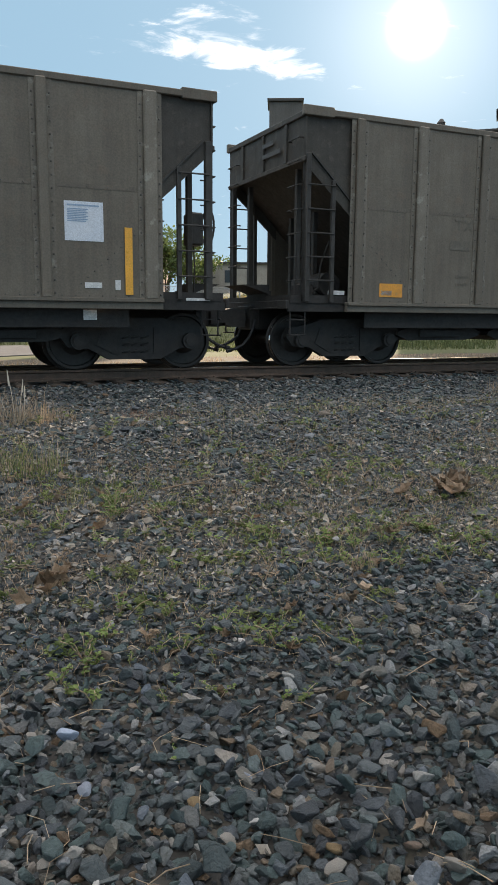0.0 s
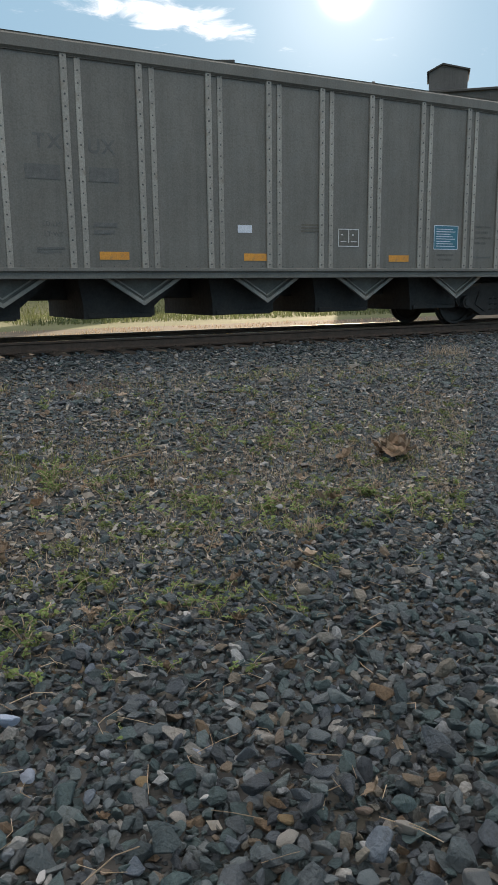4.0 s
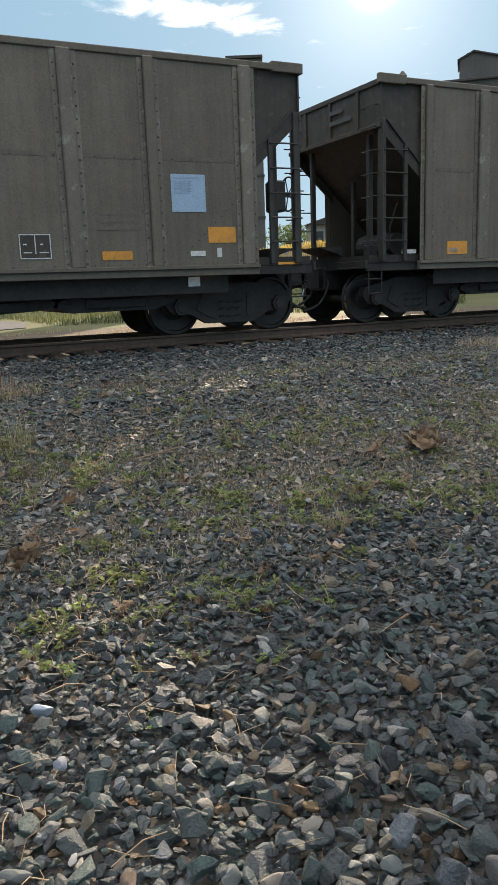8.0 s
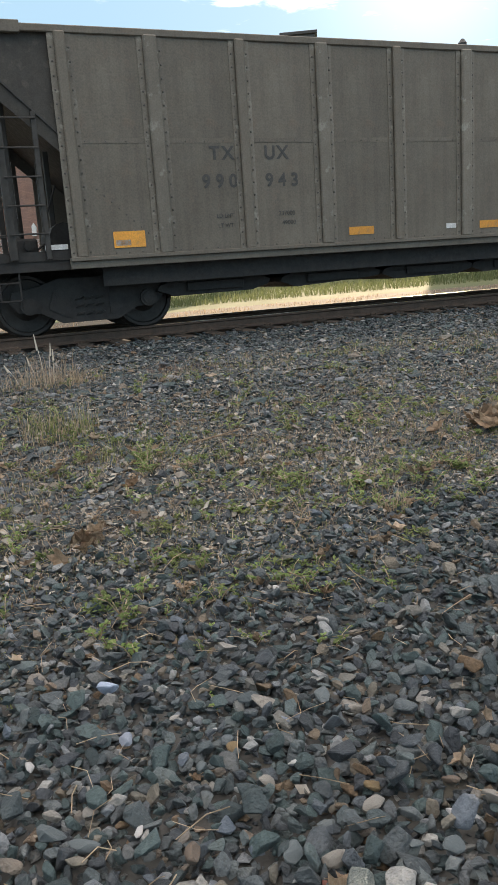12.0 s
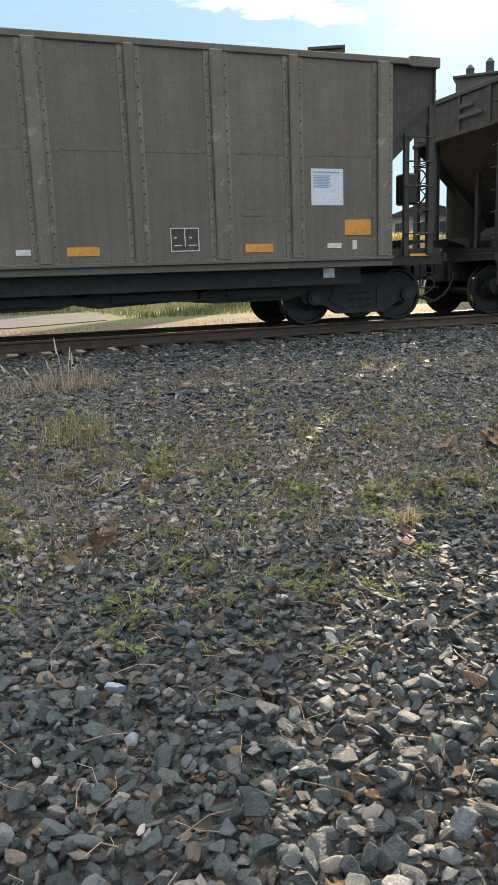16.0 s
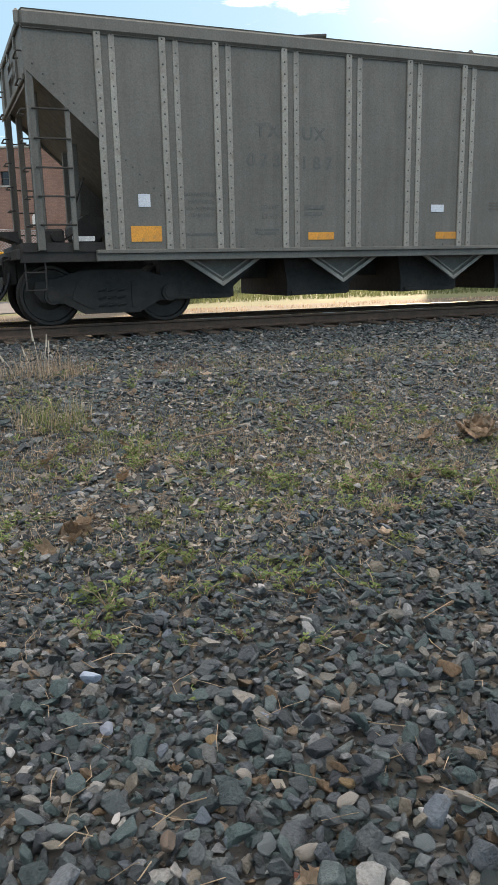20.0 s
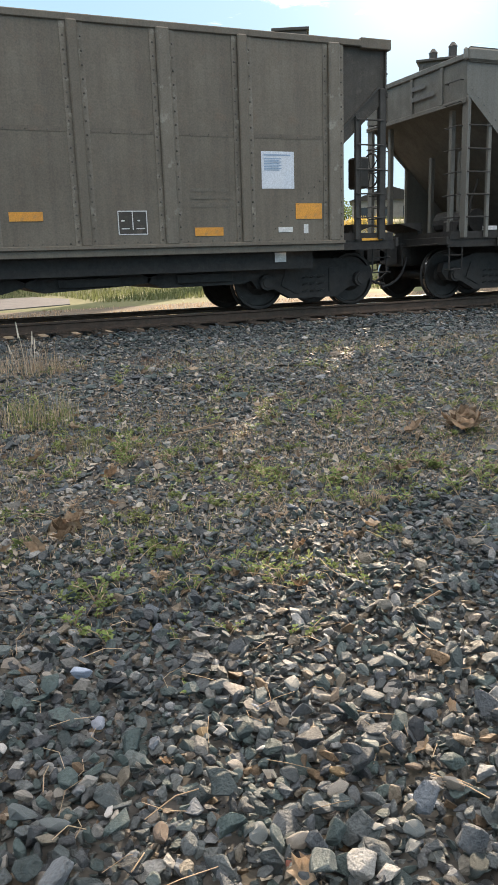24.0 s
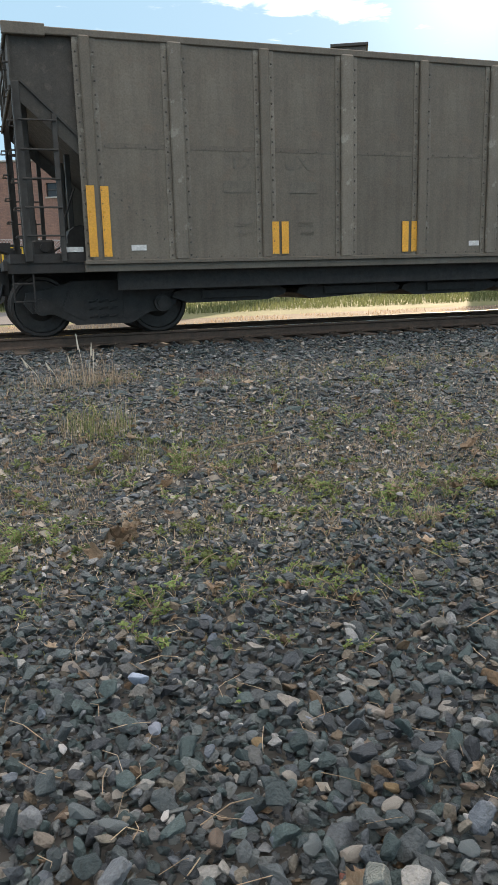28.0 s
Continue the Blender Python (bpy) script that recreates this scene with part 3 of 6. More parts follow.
def plate(parent, name, x0, x1, z0, z1, material, label="", y=-HALF - 0.003, th=0.006):
    return piece(name, (name, round(x1 - x0, 3), round(z1 - z0, 3), material.name),
                 lambda bm: box(bm, 0, x1 - x0, -th, 0, 0, z1 - z0), material, parent, (x0, y, z0), label)


def bars(parent, x, z, w, h, n, material, y=-HALF - 0.004, name="stencil_line"):
    """Unreadable stencilled writing as plain bars."""
    for k in range(n):
        plate(parent, name, x, x + w * (1 - 0.12 * (k % 2)), z - k * h * 1.7, z - k * h * 1.7 + h, material, y=y, th=0.002)


def graffiti_mesh(bm):
    """Sprayed strokes that spell nothing."""
    for stroke in (((0.0, 0.55), (0.08, 0.0)), ((0.0, 0.55), (0.14, 0.30), (0.28, 0.58)), ((0.28, 0.58), (0.30, 0.05)), ((0.38, 0.50), (0.38, 0.10), (0.48, 0.02), (0.58, 0.12), (0.60, 0.55)),
                   ((0.70, 0.50), (0.68, 0.05), (0.86, 0.02)), ((0.70, 0.28), (0.84, 0.30)), ((0.10, 0.85), (0.30, 0.62), (0.52, 0.88)), ((0.05, 0.92), (0.22, 0.95))):
        for (x0, z0), (x1, z1) in zip(stroke, stroke[1:]):
            d = Vector((x1 - x0, z1 - z0)).normalized() * 0.022
            prism(bm, [(x0 - d.y, z0 + d.x), (x0 + d.y, z0 - d.x), (x1 + d.y, z1 - d.x), (x1 - d.y, z1 + d.x)], -0.003, 0.0)


def emblem_mesh(bm):
    """Ring with two short bars in it."""
    n = 28
    for k in range(n):
        a, b = 2 * math.pi * k / n, 2 * math.pi * (k + 1) / n
        prism(bm, [(r_ * math.cos(t), r_ * math.sin(t)) for r_, t in ((0.20, a), (0.20, b), (0.222, b), (0.222, a))], -0.003, 0.0)
    for x0, x1, z0, z1 in ((-0.11, 0.11, 0.06, 0.085), (-0.08, 0.08, 0.015, 0.04), (-0.035, 0.035, -0.12, -0.03), (-0.13, 0.13, -0.30, -0.275), (-0.1, 0.1, -0.345, -0.32)):
        box(bm, x0, x1, -0.003, 0.0, z0, z1)


def flip(ob):
    """Turn a part made for the trailing end to the leading end."""
    ob.location.x = LEN - ob.location.x
    ob.rotation_euler.z = math.pi
    ob.location.y = -ob.location.y
    return ob


def hopper_car(kind, label, panel=None, stripes=0, digits=None, raised=False, scrawl=False, emblem=False):
    grey = kind == "grey"
    paint, rivet = (PAINT_GREY, RIVET_GREY) if grey else (PAINT_TAN, RIVET_TAN)
    ribs = GREY_RIBS if grey else TAN_RIBS
    car = new("hopper_car")
    tagged(car, label, "hopper car", "cars of the train")
    post = PAINT_GREY if grey else STEEL_SHADE
    # sides
    for s in (-1, 1):
        side = "near" if s < 0 else "far"
        for i, (a, b) in enumerate(zip(ribs, ribs[1:])):
            piece("side_panel", (kind, "panel", round(b - a, 3)), lambda bm: box(bm, 0, b - a, -0.006, 0.006, Z0, 4.10), paint, car, (a, s * (HALF - 0.006), 0))
        for i, x in enumerate(ribs):
            if grey:
                piece("rib", (kind, "rib", s), lambda bm: box(bm, -0.05, 0.05, *side_y(s, 0, 0.035), Z0 + 0.02, 4.06, 0.008), WORN_GREY, car, (x, s * HALF, 0), "pale riveted rib")
                piece("rib_flange", (kind, "flange", s), lambda bm: box(bm, 0.155, 0.245, *side_y(s, 0, 0.018), Z0 + 0.02, 4.06, 0.006), WORN_GREY, car, (x, s * HALF, 0))
            else:
                w = 0.10 if i % 2 else 0.075
                rib = piece("rib", (kind, "rib", s, w), lambda bm: box(bm, -w, w, *side_y(s, 0.008, 0.075), Z0 + 0.02, 4.06, 0.02), WORN_TAN if i % 2 else paint, car, (x, s * HALF, 0))
                for d in (-1, 1):
                    f0, f1 = sorted((d * w, d * (w + 0.085)))
                    piece("flange", (kind, "flange", s, w, d), lambda bm: box(bm, f0, f1, *side_y(s, 0, 0.012), Z0 + 0.02, 4.06), WORN_TAN, rib)
        if not grey:
            piece("seam", (kind, "seam", s), lambda bm: box(bm, 1.9, 13.75, *side_y(s, 0, 0.004), 2.635, 2.70), paint, car, (0, s * HALF, 0), "riveted lap seam along the side")

        def rivets(bm):
            for i, x in enumerate(ribs):
                w = (0.10 if i % 2 else 0.075) + 0.045
                if grey:
                    rivet_column(bm, x, s * (HALF + 0.034), 1.16, 4.02, 0.165, s)
                    rivet_column(bm, x + 0.20, s * (HALF + 0.017), 1.16, 4.02, 0.165, s, 0.014)
                else:
                    rivet_column(bm, x - w, s * (HALF + 0.011), 1.16, 4.02, 0.18, s)
                    rivet_column(bm, x + w, s * (HALF + 0.011), 1.16, 4.02, 0.18, s)
            n = 60
            for k in range(n):
                rivet_column(bm, 1.9 + k * 11.8 / n, s * HALF, 1.13, 1.14, 1, s, 0.012)
            if grey:
                for k in range(6):
                    rivet_column(bm, 2.12 + k * 0.10, s * HALF, 2.34 - k * 0.095, 2.35 - k * 0.095, 1, s, 0.016)
                    rivet_column(bm, 13.53 - k * 0.10, s * HALF, 2.34 - k * 0.095, 2.35 - k * 0.095, 1, s, 0.016)
                for k in range(7):
                    for x in (0.92 + k * 0.13, LEN - 0.92 - k * 0.13):
                        rivet_column(bm, x, s * (HALF - 0.006), 3.53 - k * 0.117, 3.54 - k * 0.117, 1, s, 0.016)
            if not grey:
                for k in range(9):
                    rivet_column(bm, 2.10 + k * 0.10, s * HALF, 2.02 - k * 0.09, 2.03 - k * 0.09, 1, s, 0.014)
                    rivet_column(bm, 13.60 - k * 0.10, s * HALF, 2.02 - k * 0.09, 2.03 - k * 0.09, 1, s, 0.014)
                for k in range(40):
                    rivet_column(bm, 2.0 + k * 0.295, s * (HALF + 0.006), 2.66, 2.67, 1, s, 0.011)
        tagged(piece("rivets", (kind, "rivets", s), rivets, rivet, car, label="rows of dark rivet heads"), kind="stuff")
        piece("top_chord", ("top_chord", kind, s), lambda bm: (box(bm, 0.78, LEN - 0.78, *side_y(s, -0.02, 0.05), 3.96, Z1 + 0.035, 0.045), box(bm, 0.72, 0.80, *side_y(s, -0.05, 0.04), 3.98, Z1 + 0.02, 0.03), box(bm, LEN - 0.80, LEN - 0.72, *side_y(s, -0.05, 0.04), 3.98, Z1 + 0.02, 0.03)) if grey else (box(bm, 0.78, LEN - 0.78, *side_y(s, -0.02, 0.03), 4.04, Z1 - 0.02, 0.012), box(bm, 0.78, LEN - 0.78, *side_y(s, -0.10, 0.0), 4.10, 4.125),
                                                                  box(bm, 0.74, 1.30, *side_y(s, -0.06, 0.031), 4.02, Z1 + 0.015, 0.01), box(bm, LEN - 1.30, LEN - 0.74, *side_y(s, -0.06, 0.031), 4.02, Z1 + 0.015, 0.01)),
              paint, car, (0, s * HALF, 0))
        piece("side_sill", ("side_sill", kind, s), lambda bm: (box(bm, 1.62, LEN - 1.62, *side_y(s, -0.06, 0.075), 1.045, 1.10, 0.006), box(bm, 1.62, LEN - 1.62, *side_y(s, -0.06, 0.03), 0.94, 1.045, 0.006)),
              paint, car, (0, s * HALF, 0), "side sill along the bottom edge")
    # ends
    for lead in (False, True):
        fx = flip if lead else (lambda o: o)
        # the end's shade is put into the sheet's colour
        es = fx(piece("end_sheet", (kind, "end_sheet"), end_sheet_mesh, SHADE_GREY if grey else SHADE_TAN, car, label="streaked end sheet with shade in its paint"))
        for k, (w, z) in enumerate(((0.42, 3.78), (0.70, 3.60))):
            piece("stencil_line", ("end_line", kind, k), lambda bm: box(bm, 0.754, 0.7585, -0.02 - w, -0.02, z, z + 0.075), BLACK_PAINT if grey else GHOST_END, es, label="faded stencil")
        # the shade under the slope is put into its colour
        fx(piece("slope_sheet", (kind, "slope"), slope_mesh, SHADE_GREY if grey else STEEL_SHADE, car, label="sloping hopper end floor"))
        for s in (-1, 1):
            # on tan cars the corner panels carry the same painted shade
            fx(piece("corner_panel", (kind, "corner_panel"), lambda bm: corner_panel_mesh(bm, 0.09 if grey else -0.08), paint if grey else SHADE_TAN, car, (0, s * (HALF - (0.012 if grey else 0.06)), 0)))
            fx(piece("corner_post", (kind, "corner_post"), lambda bm: (box(bm, -0.055, 0.055, -0.05, 0.05, 1.10, 3.46, 0.01), box(bm, -0.055, -0.035, -0.10, 0.05, 1.10, 3.44)), post, car, (0.86, s * 1.52, 0)))
            fx(piece("ladder_post", (kind, "ladder_post"), lambda bm: box(bm, -0.035, 0.035, -0.03, 0.03, 1.10, 3.06, 0.006), post, car, (1.34, s * 1.54, 0)))
            for z in (1.45, 1.83, 2.21, 2.59, 2.97):
                fx(piece("rung", "rung", lambda bm: rod(bm, (0, 0, 0), (0.50, 0, 0), 0.013, 6), post, car, (0.86, s * 1.585, z)))
            for z in (1.45, 1.83, 2.21, 2.59, 2.97, 3.35, 3.70):
                fx(piece("grab_iron", "grab_iron", lambda bm: bent(bm, [(0.03, -0.2, 0), (-0.06, -0.2, 0), (-0.06, 0.2, 0), (0.03, 0.2, 0)], 0.012, 6), post, car, (0.79, s * 1.28, z)))
            fx(piece("end_post", (kind, "end_post"), lambda bm: box(bm, -0.045, 0.045, -0.045, 0.045, 1.10, 3.30, 0.008), post, car, (0.98, s * 0.98, 0)))
            fx(piece("end_post", (kind, "end_post2"), lambda bm: box(bm, -0.04, 0.04, -0.05, 0.05, 1.10, 2.70, 0.008), post, car, (1.60, s * 0.45, 0)))
        fx(piece("platform", "platform", platform_mesh, DARK, car, label="black end platform with steps"))
        fx(piece("coupler", "coupler", coupler_mesh, DARK, car, label="black knuckle coupler"))
        for hy, drop in ((-0.32, 0.0), (0.20, 0.05)):
            fx(piece("air_hose", ("hose", hy), lambda bm: hose_mesh(bm, hy, drop), HOSE, car, label="black rubber air hose"))
        bogie(car, LEN - 1.92 if lead else 1.92)
    piece("brake_wheel", "brake_wheel", brake_wheel_mesh, STEEL_SHADE, car, (LEN - 0.55, -0.70, 2.30), "spoked hand brake wheel")
    piece("brake_box", "brake_box", brake_box_mesh, STEEL_SHADE, car, (LEN - 0.80, -0.70, 2.25))
    piece("air_tank", "air_tank", lambda bm: (rod(bm, (0, -0.55, 0), (0, 0.55, 0), 0.21, 14), box(bm, -0.2, 0.2, -0.4, -0.3, -0.32, -0.1)), DARK, car, (1.68, -0.35, 1.43))
    piece("brake_valve", "brake_valve", lambda bm: (box(bm, -0.18, 0.14, -0.14, 0.14, -0.14, 0.16, 0.03), rod(bm, (0.0, -0.14, 0.05), (0, -0.24, 0.05), 0.07, 10), rod(bm, (-0.1, 0, 0.1), (-0.1, 0, 0.45), 0.02, 6),
                                                    bent(bm, [(0.14, 0, 0.0), (0.3, 0, 0.1), (0.34, 0, 0.5), (0.5, 0, 0.9)], 0.016, 6)), DARK, car, (1.12, -0.95, 1.26))
    # underframe
    piece("centre_sill", "centre_sill", lambda bm: box(bm, 0.55, LEN - 0.55, -0.24, 0.24, 0.62, 1.04, 0.02), DARK, car)
    if grey:
        for x in (3.60, 5.75, 7.98, 10.06, 12.27):
            piece("hopper_outlet", "pocket", pocket_mesh, DARK, car, (x, 0, 0), "black hopper outlet under the car")
            for s in (-1, 1):
                # the recessed apron's shade is in its grey
                apron = piece("outlet_apron", ("chute", s), chute_mesh, SHADE_GREY, car, (x, s * 1.34, 0), "streaked V-shaped apron with shade in its grey")
                edge = piece("apron_edge", "apron_edge", apron_edge_mesh, WORN_GREY, apron, (0, -0.011, 0), "pale raised V-shaped edge")
                if s > 0:
                    edge.rotation_euler.z, edge.location = math.pi, (0.04, 0.011, 0)
    else:
        for i, x in enumerate((3.95, 6.05, 8.0, 9.9, 11.75)):
            piece("hopper_outlet", ("tub", i % 2), lambda bm: (prism(bm, [(-1.05, 1.0), (1.05, 1.0), (0.80, 0.66), (0.94, 0.60), (0.90, 0.53), (0.6, 0.45 + 0.05 * (i % 2)), (-0.7, 0.44), (-0.98, 0.54), (-0.94, 0.61), (-0.78, 0.66)], -1.15, 1.15),
                                                               box(bm, -0.5, 0.45, -1.2, -1.15, 0.50, 0.64, 0.01)), DARK, car, (x, 0, 0), "black hopper outlet under the car")
        for s in (-1, 1):
            piece("skirt", ("skirt", s), lambda bm: box(bm, 2.1, LEN - 2.1, -0.01, 0.01, 0.67, 0.95), DARK, car, (0, s * 1.40, 0))
        plate(car, "white_tag", 12.85, 13.05, 0.78, 0.93, WHITE_PAINT, "small grey-white tag plate", y=-1.42)
    # inside: ridge over the centre sill and cross braces
    piece("hopper_ridge", (kind, "ridge"), lambda bm: prism(bm, [(2.9, 1.06), (LEN - 2.9, 1.06), (LEN - 3.4, 1.50), (3.4, 1.50)], -0.35, 0.35), paint, car)
    piece("floor_sheet", (kind, "floor"), lambda bm: box(bm, 2.6, LEN - 2.6, -1.55, 1.55, 1.04, 1.06), DARK, car)
    for x in (4.6, 7.8, 11.0):
        piece("cross_brace", (kind, "brace"), lambda bm: rod(bm, (0, -1.56, 3.4), (0, 1.56, 3.4), 0.06, 8), paint, car, (x, 0, 0))
    # markings
    P = -HALF - 0.003
    if grey:
        plate(car, "orange_plate", 2.14, 2.60, 1.21, 1.43, ORANGE, "orange reflective plate")
        for x in (5.02, 7.45, 10.43):
            plate(car, "orange_plate", x, x + 0.46, 1.22, 1.335, ORANGE, "orange reflective plate")
        plate(car, "orange_plate", 13.35, 13.81, 1.20, 1.42, ORANGE, "orange reflective plate")
        plate(car, "notice", 2.27, 2.45, 1.70, 1.88, WHITE_PANEL, "small white notice")
        plate(car, "notice", 7.34, 7.60, 1.66, 1.78, WHITE_PANEL, "small white notice")
        lettering("letters", "TX", 0.27, BLACK_PAINT, car, (4.33, P, 2.74), label="faded black letter")
        lettering("letters", "UX", 0.27, BLACK_PAINT, car, (5.12, P, 2.72), label="faded black letter")
        if digits:
            lettering("digits", digits[0], 0.27, BLACK_PAINT, car, (4.27, P, 2.31), label="faded black digit")
            lettering("digits", digits[1], 0.27, BLACK_PAINT, car, (5.17, P, 2.29), label="faded black digit")
        else:
            bars(car, 4.00, 2.32, 0.5, 0.2, 1, BLACK_PAINT)
            bars(car, 4.92, 2.32, 0.45, 0.2, 1, BLACK_PAINT)
        lettering("stencil", "LD LMT", 0.095, BLACK_PAINT, car, (4.36, P, 1.68))
        lettering("stencil", "LT WT", 0.095, BLACK_PAINT, car, (4.36, P, 1.54))
        bars(car, 4.95, 1.69, 0.36, 0.06, 2, BLACK_PAINT)
        bars(car, 4.10, 1.36, 0.40, 0.03, 2, BLACK_PAINT)
        for k, wd in enumerate(("RADIANT THAW", "HEAT ONLY", "MAX ALUMINUM", "TEMP 250 F")):
            lettering("stencil", wd, 0.078, BLACK_PAINT, car, (3.24, P, 1.86 - 0.10 * k))
        bars(car, 2.92, 1.30, 0.52, 0.03, 1, BLACK_PAINT)
        bars(car, 8.55, 1.80, 0.40, 0.03, 3, GHOST_PAINT)
        x0, z0 = 9.31, 1.47
        plate(car, "data_box", x0, x0 + 0.44, z0, z0 + 0.30, SHADE_GREY if grey else SHADE_TAN, "dark data box with a white frame")
        tz, tx = 1.45, 11.48
        t = plate(car, "notice_board", tx, tx + 0.60, tz, tz + 0.44, TEAL, "teal notice with white writing")
        for k in range(8):
            plate(car, "stencil_line", tx + 0.06, tx + 0.53 - 0.06 * (k % 3), tz + 0.055 + k * 0.044, tz + 0.067 + k * 0.044, WHITE_PANEL, y=P - 0.0075, th=0.002)
        for a, b, c, d in ((0, 0.6, 0, 0.012), (0, 0.6, 0.428, 0.44), (0, 0.012, 0.012, 0.428), (0.588, 0.6, 0.012, 0.428)):
            plate(car, "notice_frame", tx + a, tx + b, tz + c, tz + d, WHITE_PANEL, y=P - 0.0075, th=0.002)
        for k, wd in enumerate(("STAND CLEAR", "OF DOORS")):
            lettering("stencil", wd, 0.066, BLACK_PAINT, car, (11.78, P, 1.33 - 0.085 * k))
        for k, wd in enumerate(("RADIANT THAW", "HEAT ONLY", "MAX ALUMINUM", "TEMP 250 F")):
            lettering("stencil", wd, 0.070, BLACK_PAINT, car, (12.68, P, 1.86 - 0.10 * k))
        bars(car, 12.42, 1.30, 0.54, 0.03, 1, BLACK_PAINT)
        plate(car, "notice", 13.36, 13.54, 1.62, 1.82, WHITE_PANEL, "small white notice")
        bars(car, 13.38, 1.78, 0.13, 0.012, 6, BLACK_PAINT, y=P - 0.007)
        plate(car, "tag_plate", 13.34, 13.56, 1.49, 1.54, WHITE_PAINT, "small white tag plate")
        plate(car, "white_tag", 13.30, 13.56, 0.86, 1.00, GHOST_END, "small grey tag plate", y=-1.50)
        if emblem:
            piece("round_emblem", "emblem", emblem_mesh, BLACK_PAINT, car, (6.10, -HALF - 0.002, 2.60), "faded round emblem with a letter bar")
    else:
        lead_x = 13.16
        if not stripes:
            if raised:
                plate(car, "orange_plate", 2.09, 2.57, 1.60, 1.82, ORANGE, "orange reflective plate")
            else:
                plate(car, "orange_plate", 2.27, 2.74, 1.20, 1.43, ORANGE, "orange reflective plate")
            for x in (3.80, 8.75, 11.45) if raised else (6.15, 8.75, 11.45):
                up = 0.24 if raised and x < 9 else 0.0
                plate(car, "orange_plate", x, x + 0.46, 1.205 + up, 1.33 + up, ORANGE, "orange reflective plate")
            plate(car, "orange_plate", lead_x, lead_x + 0.47, 1.44, 1.68, ORANGE, "orange reflective plate")
        else:
            xs = {3: ((13.45,), (10.30,), (7.52,), (4.58,), (2.00,)), 1: ((13.45,), (10.95,), (9.05,), (7.35,), (5.20,), (2.00,)), 2: ((13.32, 13.52), (10.86, 11.19), (8.80, 8.98), (6.76, 6.93), (4.485, 4.645), (1.69, 1.90))}[stripes]
            for row in xs:
                for x in row:
                    tall = x > 13 or x < 2.5
                    plate(car, "yellow_stripe", x, x + 0.115, 1.15, 2.12 if tall else 1.63, YELLOW, "yellow reflective strip", y=-HALF - (0.078 if x == 1.69 else 0.016))
        if panel:
            plate(car, "square_panel", 12.58, 13.14, 1.90, 2.45, panel, "pale square panel")
            bars(car, 12.62, 2.385, 0.46, 0.022, 1, FAINT_INK, y=-HALF - 0.010)
            bars(car, 12.62, 2.335, 0.30, 0.014, 8, FAINT_INK, y=-HALF - 0.010)
        x0, z0 = 10.27 if stripes != 3 else 10.47, 1.24
        plate(car, "data_box", x0, x0 + 0.44, z0, z0 + 0.34, SHADE_GREY if grey else SHADE_TAN, "dark data box with a white frame")
        plate(car, "tag_plate", 12.85, 13.10, 1.24, 1.32, WHITE_PAINT, "small white tag plate")
        plate(car, "tag_plate", 2.30, 2.52, 1.23, 1.31, WHITE_PAINT, "small white tag plate")
        plate(car, "tag_plate", 8.05, 8.25, 1.23, 1.31, WHITE_PAINT, "small white tag plate")
        plate(car, "tag_plate", 13.30, 13.38, 1.22, 1.36, WHITE_PAINT)
        for k in range(3):
            bars(car, 11.40, 1.85 - 0.11 * k, 0.36, 0.055, 1, GHOST_PAINT)
            bars(car, 11.90, 1.85 - 0.11 * k, 0.12, 0.055, 1, GHOST_PAINT)
        if scrawl:
            piece("graffiti", "graffiti", graffiti_mesh, GHOST_PAINT, car, (8.66, -HALF - 0.002, 1.28), "dark spray-painted scrawl")
        ink = INK_PAINT if digits else GHOST_PAINT
        low = 0.13 if stripes == 3 else 0.0
        lettering("letters", "TX", 0.27, ink, car, (4.02, P - 0.002, 2.40 - low), label="dark stencilled letter")
        lettering("letters", "UX", 0.27, ink, car, (4.92, P - 0.002, 2.40 - low), label="dark stencilled letter")
        for x, word, dx in ((3.97, digits and digits[0], -0.24), (5.00, digits and digits[1], -0.2)):
            if word:
                lettering("digits", word, 0.27, ink, car, (x, P - 0.002, 2.00 - low * 1.25), label="dark stencilled digit")
            else:
                bars(car, x + dx, 2.05, 0.44, 0.17, 1, GHOST_PAINT)
        lettering("stencil", "LD LMT", 0.085, ink, car, (4.02, P - 0.002, 1.56))
        lettering("stencil", "LT WT", 0.085, ink, car, (4.02, P - 0.002, 1.42))
        lettering("stencil", "237000", 0.095, ink, car, (5.05, P - 0.002, 1.56))
        lettering("stencil", "49000", 0.095, ink, car, (5.08, P - 0.002, 1.42))
    strip = WHITE_PAINT if grey or stripes else YELLOW
    plate(car, "platform_strip", LEN - 1.22, LEN - 0.82, 1.085, 1.125, strip, "bright strip on the platform edge", y=-1.504)
    plate(car, "platform_strip", 1.30, 1.62, 1.225, 1.295, WHITE_PAINT, "small white plate on the platform", y=-1.50)
    # white outline and divisions of the data box
    h = 0.30 if grey else 0.34
    for a, b, c, d in ((0, 0.44, 0, 0.014), (0, 0.44, h - 0.014, h), (0, 0.014, 0, h), (0.426, 0.44, 0, h), (0.213, 0.227, 0.07, h), (0.05, 0.17, 0.08, 0.095), (0.27, 0.40, 0.08, 0.095), (0.05, 0.10, 0.19, 0.21), (0.29, 0.33, 0.19, 0.21)):
        plate(car, "white_line", x0 + a, x0 + b, z0 + c, z0 + d, WHITE_PAINT, y=P - 0.0075, th=0.002)
    return car


TAN_L = "dusty olive-tan steel hopper car with riveted ribs on the rails"
GREY_L = "grey aluminium hopper car with pale riveted ribs and V-shaped outlets"


